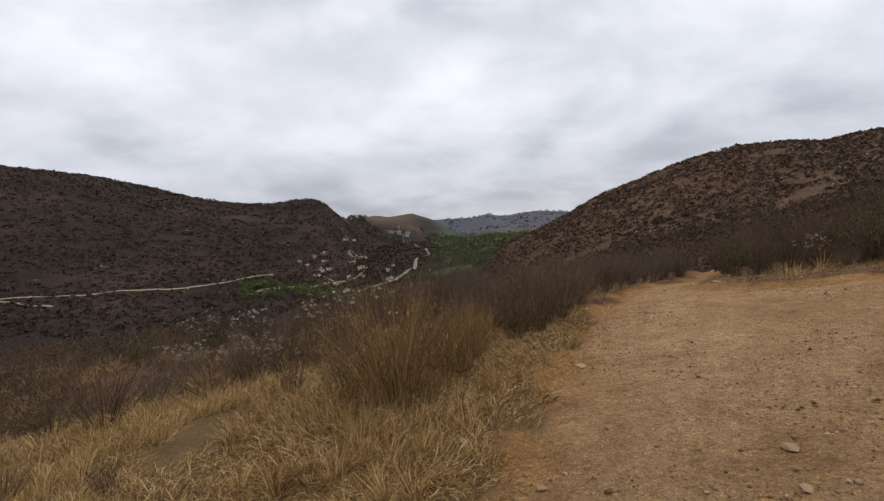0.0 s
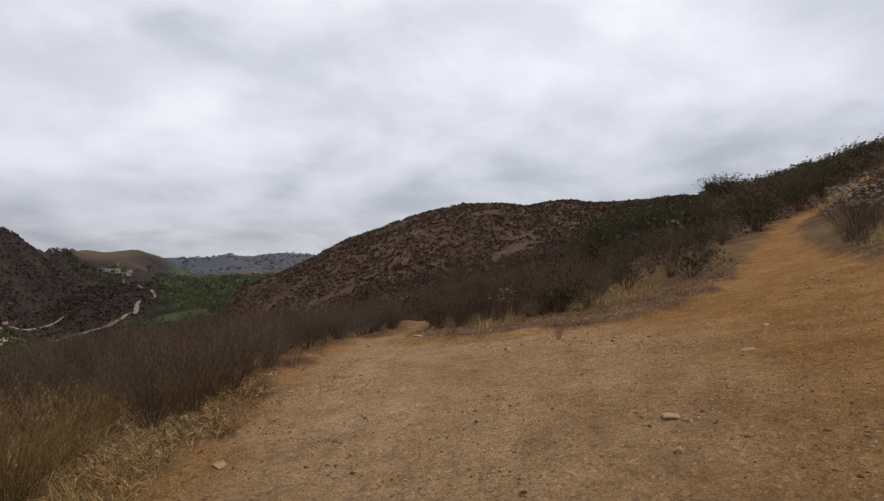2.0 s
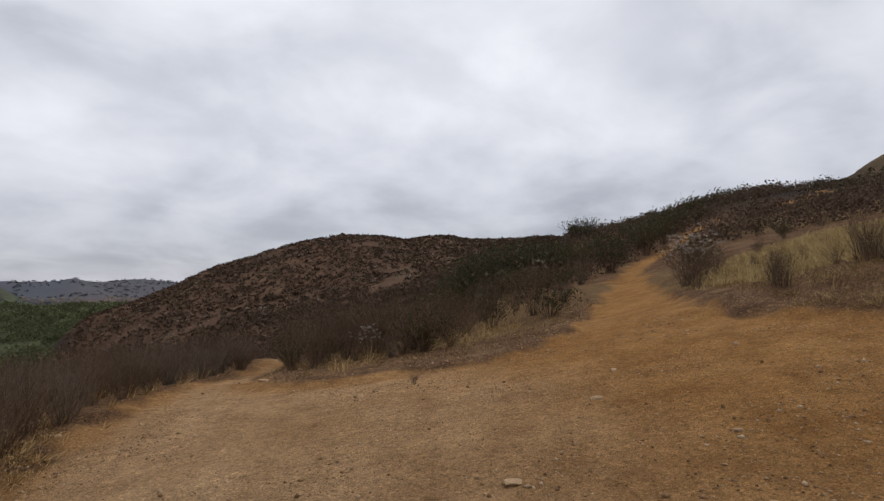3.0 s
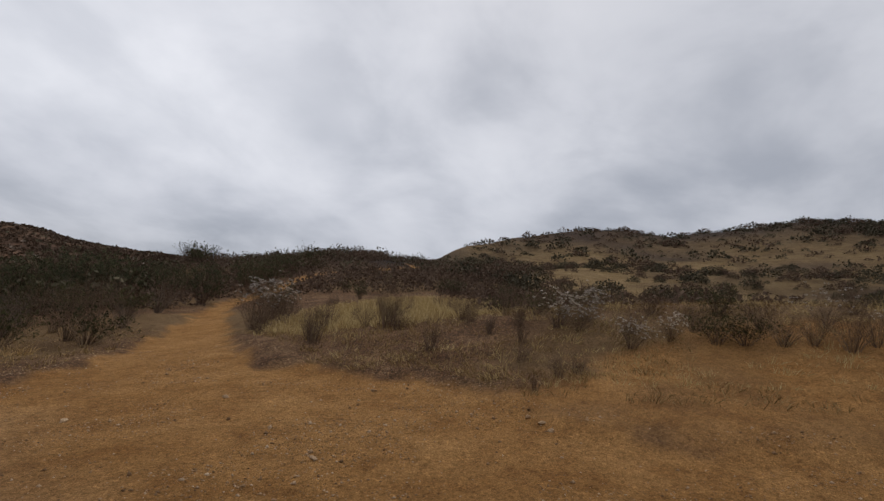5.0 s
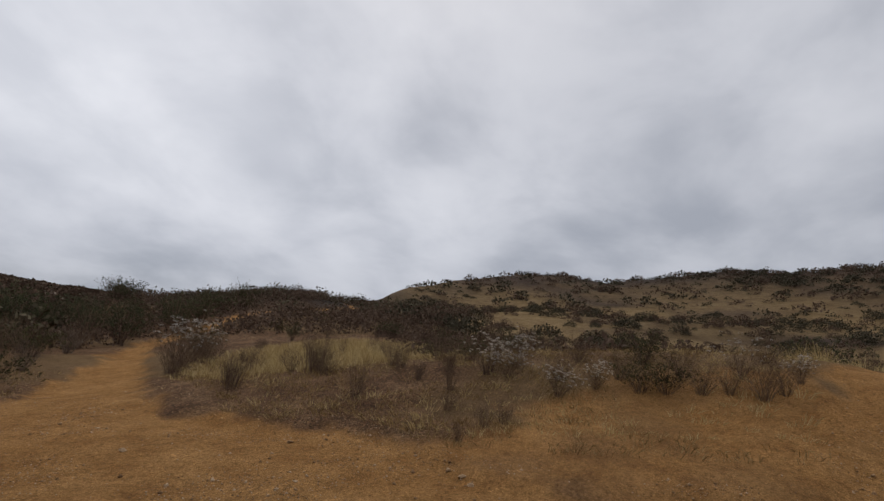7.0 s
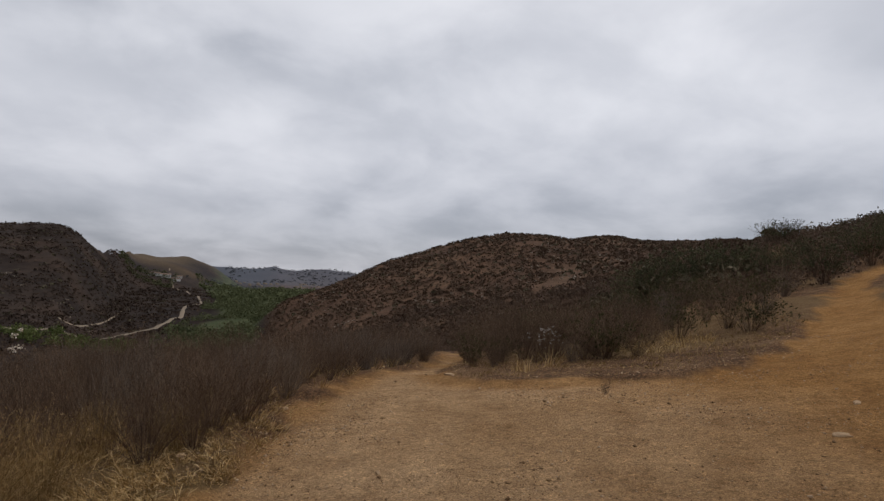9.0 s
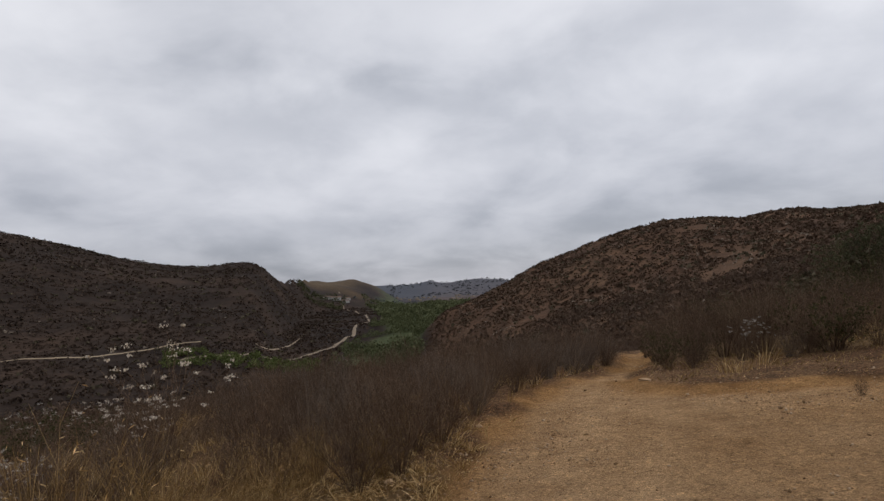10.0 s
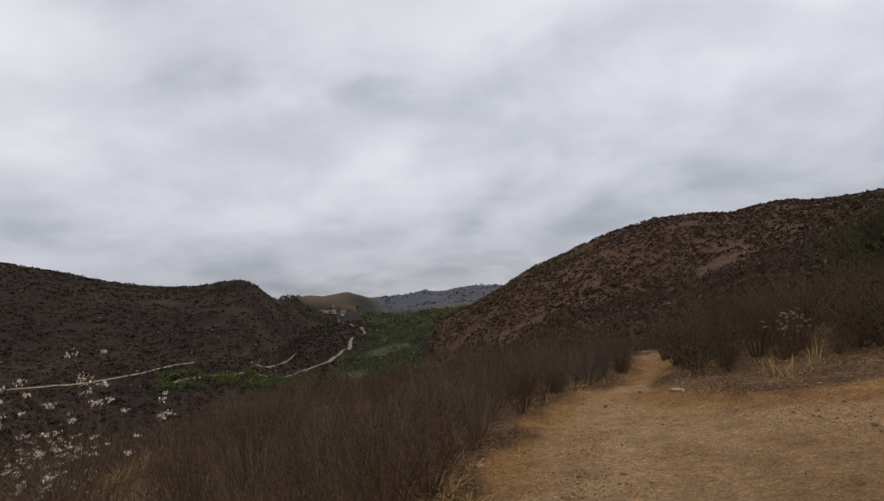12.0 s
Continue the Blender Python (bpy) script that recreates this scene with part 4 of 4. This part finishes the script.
# riverside wood on the valley floor
x, y = scatter_ring(rng, 2300, (-7, 13), (232, 640), lambda a, d, x, y: wood(a, d, x, y) & (fractal(x, y, 45, 3, 271) > -0.3))
wd = rng.uniform(1.6, 3.4, len(x)) * rng.choice([0.7, 1.0, 1.0, 1.7], len(x))
g1 = leaf_clouds(x, y, wd, wd * rng.uniform(0.8, 1.7, len(x)), 60, rng, 0.17, 0.8)
x, y = scatter_ring(rng, 4600, (-9, 13), (640, 1320), lambda a, d, x, y: wood(a, d, x, y) & (fractal(x, y, 90, 3, 273) > -0.3))
wd = rng.uniform(2.6, 5.2, len(x)) * rng.choice([0.7, 1.0, 1.0, 1.6], len(x))
g2 = leaf_clouds(x, y, wd, wd * rng.uniform(0.7, 1.6, len(x)), 14, rng, 0.34, 0.8)
stuff("riverside_wood", merge([g1, g2]), LEAF_FOREST, "green trees filling the valley floor", "trees")
x, y = scatter_ring(rng, 150, (-20, -6), (236, 268), lambda a, d, x, y: line_distance(RIVER_ROAD, x, y) > 4)
wd = rng.uniform(1.6, 3.2, len(x))
stuff("willow_thicket", leaf_clouds(x, y, wd, wd * 0.95, 60, rng, 0.17, 0.5), island_material("fresh_leaves", (0.055, 0.070, 0.024), (0.10, 0.122, 0.043), (0.155, 0.18, 0.07), trans=0.25), "bright green thicket beside the valley road", "trees")
x, y = scatter_ring(rng, 90, (-8, -3.2), (1050, 1240), None)
wd = rng.uniform(4, 7, len(x))
stuff("dark_grove", leaf_clouds(x, y, wd, wd * 1.3, 30, rng, 0.25, 1.5), LEAF_DARK, "dark grove of trees by the white house", "trees")


# distant trees, their leaf colour greyed to carry the haze of the air
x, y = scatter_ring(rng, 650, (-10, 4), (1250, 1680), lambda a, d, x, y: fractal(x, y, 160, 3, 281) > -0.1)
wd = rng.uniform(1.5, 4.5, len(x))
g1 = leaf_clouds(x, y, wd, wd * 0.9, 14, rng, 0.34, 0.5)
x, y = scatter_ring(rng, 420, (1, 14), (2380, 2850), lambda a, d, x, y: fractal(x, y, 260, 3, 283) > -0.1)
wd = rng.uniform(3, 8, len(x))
stuff("far_trees", merge([g1, leaf_clouds(x, y, wd, wd * 0.9, 12, rng, 0.36, 1.0)]), island_material("haze_greyed_leaves", (0.085, 0.09, 0.09), (0.105, 0.112, 0.118), (0.13, 0.138, 0.15)), "hazy grey-green trees dotted over the distant hills", "trees")

# ---- dry grass ----
def blades(x, y, per, spread, high, rng, lean=0.5, width=0.0032):
    n = len(x)
    z = height(x, y) - 0.09 * smooth((trail_depth(x, y) + 0.15) / 0.35)
    idx = np.repeat(np.arange(n), per)
    m = len(idx)
    a = rng.uniform(0, 2 * np.pi, m)
    off = np.sqrt(rng.uniform(0, 1, m)) * spread
    out = np.stack([np.cos(a), np.sin(a), 0 * a], -1)
    foot = np.stack([x, y, z - 0.01], -1)[idx] + out * off[:, None]
    fall = 2.6 * fractal(x, y, 1.3, 2, 351) + rng.normal(size=n) * 0.7
    bias = np.stack([np.cos(fall), np.sin(fall), np.zeros(n)], -1)[idx]
    L = high[idx] * rng.uniform(0.45, 1.15, m)
    tilt = rng.uniform(0.05, 1.0, m) * lean
    d = unit(out * tilt[:, None] + bias * 0.5 * lean + rng.normal(size=(m, 3)) * 0.15 + np.array([0, 0, 1.0]))
    mid = foot + d * (L * 0.55)[:, None]
    tip = mid + unit(d + out * tilt[:, None] * 1.4 + np.array([0, 0, -0.35]) * tilt[:, None]) * (L * 0.5)[:, None]
    side = unit(np.cross(d, rng.normal(size=(m, 3)))) * (width * rng.uniform(0.6, 1.5, m))[:, None]
    v = np.stack([foot - side, foot + side, mid + side * 0.8, mid - side * 0.8, tip + side * 0.25, tip - side * 0.25], 1).reshape(-1, 3)
    b = np.arange(m)[:, None] * 6
    f = np.concatenate([b + np.array([0, 1, 2, 3]), b + np.array([3, 2, 4, 5])])
    return v, f


def region(rng, n, bounds, keep):
    x, y = rng.uniform(bounds[0], bounds[2], n), rng.uniform(bounds[1], bounds[3], n)
    m = keep(x, y)
    return x[m], y[m]


left_x = lambda y: np.interp(y, [-3, 0, 3.1, 4.9, 6.1, 8.1, 9.8], [-1.2, -0.6, 0.15, 0.85, 1.35, 2.2, 3.2])
grass = []
x, y = region(rng, 9500, (-6.5, 0.6, 1.0, 7.3), lambda x, y: (x < left_x(y) - 0.2) & (fractal(x, y, 1.1, 2, 301) > -0.75))
grass.append(blades(x, y, 11, 0.09, rng.uniform(0.08, 0.2, len(x)), rng, 2.2, 0.0026))
x, y = region(rng, 2600, (-6.5, 0.6, 1.0, 7.3), lambda x, y: (x < left_x(y) - 0.3) & (fractal(x, y, 0.8, 2, 303) > -0.25 + 0.6 * ((y > 5.6) & (x > -1.5))))
grass.append(blades(x, y, 40, 0.05, rng.uniform(0.12, 0.26, len(x)) * rng.choice([0.7, 1.0, 1.2], len(x)), rng, 0.7, 0.0026))
x, y = region(rng, 9000, (-1.5, 1.0, 3.5, 12), lambda x, y: (np.abs(trail_depth(x, y) + 0.25) < 0.4) & (x < 4) & (y < 6.6 + rng.uniform(0, 2.5, len(y))))
grass.append(blades(x, y, 12, 0.07, rng.uniform(0.04, 0.14, len(x)), rng, 1.4, 0.003))
x, y = region(rng, 260, (-5, 7, 5, 12), lambda x, y: left_of_trail(x + 0.15, y))
grass.append(blades(x, y, 18, 0.08, rng.uniform(0.12, 0.3, len(x)), rng, 0.6))
x, y = region(rng, 6, (6.1, 9.3, 7.9, 10.4), lambda x, y: (trail_depth(x, y) < -0.3) & (np.abs(y - 9.2 - 0.45 * (x - 6)) < 0.45))
grass.append(blades(x, y, 40, 0.12, rng.uniform(0.18, 0.38, len(x)), rng, 0.7))
x, y = region(rng, 45, (9.6, 10.0, 12.2, 12.5), lambda x, y: y > 0.42 * x + 5.8)
grass.append(blades(x, y, 26, 0.12, rng.uniform(0.12, 0.4, len(x)), rng, 0.7))
x, y = region(rng, 420, (-16, 9, -3, 18), lambda x, y: fractal(x, y, 4, 2, 311) > -0.15)
grass.append(blades(x, y, 30, 0.2, rng.uniform(0.2, 0.45, len(x)), rng, 0.7, 0.008))
stuff("dry_grass", merge(grass), STRAW, "matted straw-coloured dry grass beside the trail", "grass")
meadow = []
x, y = region(rng, 3300, (12.5, -0.5, 26, 11), lambda x, y: (((x - 18.5) / 5.6) ** 2 + ((y - 4.6) / 4.2) ** 2 < 1) & (trail_depth(x, y) < -0.6))
rho = ((x - 18.5) / 5.6) ** 2 + ((y - 4.6) / 4.2) ** 2
few = rng.uniform(0, 1, len(x)) > 0.75 * rho ** 1.5
x, y, rho = x[few], y[few], rho[few]
meadow.append(blades(x, y, 22, 0.18, rng.uniform(0.6, 1.0, len(x)) * (0.46 - 0.32 * rho), rng, 0.6, 0.006))
x, y = region(rng, 900, (9.8, -6, 16, 6), lambda x, y: (trail_depth(x, y) < -0.3) & (y < 0.9 * x - 6.2) & (fractal(x, y, 1.4, 2, 321) > -0.2))
meadow.append(blades(x, y, 18, 0.12, rng.uniform(0.05, 0.17, len(x)), rng, 0.9))
x, y = region(rng, 520, (10, -9.5, 18, -4.8), lambda x, y: trail_depth(x, y) < -0.25)
meadow.append(blades(x, y, 24, 0.14, rng.uniform(0.15, 0.4, len(x)), rng, 0.6))
low = []
x, y = region(rng, 5200, (9.2, -4.5, 17, 8), lambda x, y: (trail_depth(x, y) < -0.15) & (y < 0.9 * x - 5.6) & (fractal(x, y, 0.9, 3, 325) > -0.25 + 0.25 * inside(BARE, x, y)))
low.append(blades(x, y, 9, 0.1, rng.uniform(0.04, 0.16, len(x)), rng, 1.1, 0.0035))
x, y = region(rng, 650, (5, 7.5, 16, 13.5), lambda x, y: (trail_depth(x, y) < -0.2) & (y > 0.3 * x + 4.5))
low.append(blades(x, y, 9, 0.1, rng.uniform(0.04, 0.15, len(x)), rng, 1.1, 0.005))
stuff("low_weeds", merge(low), STEM_GOLD, "low dry weeds scattered over the bare soil", "weeds")
stuff("meadow_grass", merge(meadow), STRAW_GREEN, "pale yellow-green grass on the mound above the junction", "grass")


# fallen twigs and leaf litter
x, y = region(rng, 26000, (-6, 1, 16, 13), lambda x, y: (trail_depth(x, y) < 0.15) & (trail_depth(x, y) > -3.5) & (fractal(x, y, 1.0, 3, 331) > -0.3))
c = np.stack([x, y, height(x, y) - 0.09 * smooth((trail_depth(x, y) + 0.15) / 0.35) + 0.012], -1)
v, f = flakes(c, 0.022, rng, 0.3)
v[:, 2] = np.repeat(c[:, 2], 4) + (v[:, 2] - np.repeat(c[:, 2], 4)) * 0.35
h = len(f) * 3 // 5
stuff("straw_litter", (v[:4 * h], f[:h]), STRAW, "scraps of straw lying on the soil", "litter")
stuff("leaf_litter", (v[4 * h:], f[h:] - 4 * h), LEAF_BROWN, "brown leaf litter on the soil", "litter")


# ---- stones ----
def pebbles(x, y, size, rng):
    n = len(x)
    z = height(x, y) - 0.09 * smooth((trail_depth(x, y) + 0.15) / 0.35)
    base = np.array([(1, 0, 0), (0, 1, 0), (-1, 0, 0), (0, -1, 0), (0, 0, 0.75), (0.15, 0.1, -0.6)], float)
    v = base[None] * rng.uniform(0.55, 1.35, (n, 6, 3)) + rng.normal(size=(n, 6, 3)) * 0.16
    a = rng.uniform(0, 6.28, n)
    c, s = np.cos(a)[:, None], np.sin(a)[:, None]
    v = np.stack([v[..., 0] * c - v[..., 1] * s, v[..., 0] * s + v[..., 1] * c, v[..., 2]], -1) * size[:, None, None]
    v += np.stack([x, y, z + size * 0.15], -1)[:, None]
    tri = np.array([(0, 1, 4), (1, 2, 4), (2, 3, 4), (3, 0, 4), (1, 0, 5), (2, 1, 5), (3, 2, 5), (0, 3, 5)])
    return v.reshape(-1, 3), (np.arange(n)[:, None, None] * 6 + tri).reshape(-1, 3)


x, y = region(rng, 130000, (-1, -5, 13, 14), lambda x, y: (trail_depth(x, y) > -0.4) & (rng.uniform(0, 1, len(x)) < np.clip(1.3 - np.hypot(x - 2, y - 2) / 14, 0.15, 1) * np.clip(0.3 + 1.0 * fractal(x, y, 0.9, 3, 401), 0.06, 1)))
size = 0.005 + 0.012 * rng.power(0.5, len(x)) * rng.uniform(0.3, 1, len(x)) + 0.018 * (rng.uniform(0, 1, len(x)) > 0.95) * rng.uniform(0.3, 1, len(x))
stuff("gravel", pebbles(x, y, size, rng), STONE, "loose gravel and crumbs of ochre stone on the dirt", "gravel")


def rock(x, y, size, flat, seed):
    r = np.random.RandomState(seed)
    bm = bmesh.new()
    bmesh.ops.create_icosphere(bm, subdivisions=2, radius=1)
    cuts = [(unit(r.normal(size=3)), r.uniform(0.38, 0.7)) for _ in range(10)]
    for v in bm.verts:
        p = np.array(v.co)
        for d, h in cuts:
            e = p @ d - h
            if e > 0:
                p = p - d * e
        v.co = p * np.array([1.0, 0.72, flat]) * (1 + 0.05 * r.normal())
    me = bpy.data.meshes.new("stone"); bm.to_mesh(me); bm.free()
    me.materials.append(ROCK)
    ob = new("stone", me)
    ob.matrix_basis = Matrix.LocRotScale((x, y, ground_z(x, y) + size * flat * 0.3), Euler((0, 0, r.uniform(0, 6.28))), (size,) * 3)
    return tagged(ob, "angular ochre stone lying on the dirt", "stone", "stones on the dirt")


for k, (x, y, size, flat) in enumerate(((2.06, 3.2, 0.075, 0.55), (1.85, 2.75, 0.055, 0.5), (4.45, 3.82, 0.10, 0.35), (4.0, 3.4, 0.055, 0.6), (1.4, 5.5, 0.08, 0.3), (6.45, 4.55, 0.09, 0.3), (0.1, 3.75, 0.07, 0.5), (-1.4, 5.3, 0.09, 0.5),
                                        (8.6, 0.45, 0.07, 0.5), (8.75, 0.6, 0.055, 0.5), (8.45, 0.35, 0.05, 0.6), (8.9, 4.2, 0.07, 0.4), (5.1, 10.0, 0.12, 0.3), (7.6, 5.1, 0.06, 0.5), (2.25, 8.3, 0.07, 0.5), (1.2, 6.75, 0.06, 0.5), (5.0, 2.4, 0.05, 0.5), (0.55, 3.2, 0.045, 0.5),
                                        (3.1, 4.6, 0.04, 0.5), (2.7, 5.9, 0.045, 0.5), (6.0, 3.0, 0.05, 0.4), (7.2, 2.2, 0.05, 0.5), (6.6, 1.2, 0.045, 0.5), (9.6, 2.6, 0.06, 0.5))):
    rock(x, y, size, flat, 500 + k)


# ---- a small tree on the skyline, houses in the valley ----
def part(name, bm, mat, parent, label=""):
    me = bpy.data.meshes.new(name); bm.to_mesh(me); bm.free()
    me.materials.append(mat)
    ob = new(name, me); ob.parent = parent
    return tagged(ob, label)


def skyline_tree():
    r = np.random.RandomState(9)
    x, y = polar(53.4, 76)
    root = tagged(new("small_tree"), "small dark round-crowned tree on the ridge skyline", "tree")
    root.matrix_basis = pose(x, y, ground_z(x, y) - 0.1)
    p, rad = stem_fan(r, 7, 1.5, 0.7, 0.06, 0.1)
    mesh_object("trunk", *tubes(p, rad), STEM_BROWN, root)
    c = unit(r.normal(size=(700, 3))) * (r.uniform(0.2, 1, (700, 1)) ** 0.4) * np.array([1.0, 1.0, 0.7]) * (1 + 0.35 * np.sin(3 * np.arange(700) % 7))[:, None] * 0.75 + np.array([0, 0, 1.25])
    mesh_object("crown", *flakes(c, 0.15, r), LEAF_DARK, root)


skyline_tree()


def house(th, r, long, deep, high, turn):
    x, y = polar(th, r)
    root = tagged(new("house"), "white house with a low pitched roof in the valley", "house", "houses in the valley")
    root.matrix_basis = pose(x, y, float(height(x, y)) - 0.5, 0, 0, turn)
    bm = bmesh.new(); bmesh.ops.create_cube(bm, size=1)
    for v in bm.verts:
        v.co = (v.co.x * long, v.co.y * deep, (v.co.z + 0.5) * high)
    wall = part("wall", bm, PLASTER, root)
    bm = bmesh.new()
    L, D, e = long / 2 + 0.6, deep / 2 + 0.6, high
    vs = [bm.verts.new(c) for c in ((-L, -D, e), (L, -D, e), (L, D, e), (-L, D, e), (-L, 0, e + 2.4), (L, 0, e + 2.4))]
    for f in ((0, 1, 5, 4), (2, 3, 4, 5), (3, 0, 4), (1, 2, 5), (3, 2, 1, 0)):
        bm.faces.new([vs[i] for i in f])
    part("roof", bm, ROOF, root, "brownish pitched roof")
    for i in range(3):
        bm = bmesh.new(); bmesh.ops.create_cube(bm, size=1)
        for v in bm.verts:
            v.co = (v.co.x * 1.6 + (i - 1) * long * 0.3, v.co.y * 0.3 - deep / 2, v.co.z * 1.4 + high * 0.55)
        part("window", bm, LEAF_DARK, root)


for a, d, long, deep, high, turn in ((-4.2, 1190, 20, 9, 6.5, 8), (-4.9, 1200, 12, 9, 5, -10), (-3.3, 1180, 16, 8, 4.5, 15), (-5.4, 1190, 8, 7, 4.5, 0), (-3.0, 1230, 10, 7, 4, 5)):
    house(a, d, long, deep, high, turn)


def far_town():
    r = np.random.RandomState(21)
    vs, fs = [], []
    for k in range(45):
        x, y = polar(r.uniform(0.5, 11.5), r.uniform(1700, 2450))
        z = float(height(x, y))
        L, D, H = r.uniform(3, 7), r.uniform(3, 5), r.uniform(2.5, 5)
        b = [(-L, -D, -2), (L, -D, -2), (L, D, -2), (-L, D, -2), (-L, -D, H), (L, -D, H), (L, D, H), (-L, D, H)]
        fs.append(np.array([(0, 1, 5, 4), (1, 2, 6, 5), (2, 3, 7, 6), (3, 0, 4, 7), (4, 5, 6, 7)]) + 8 * k)
        vs.append(np.array(b) + [x, y, z])
    stuff("far_town", (np.concatenate(vs), np.concatenate(fs)), ROAD_DIRT, "pale houses of a far town at the valley's end", "houses")


far_town()
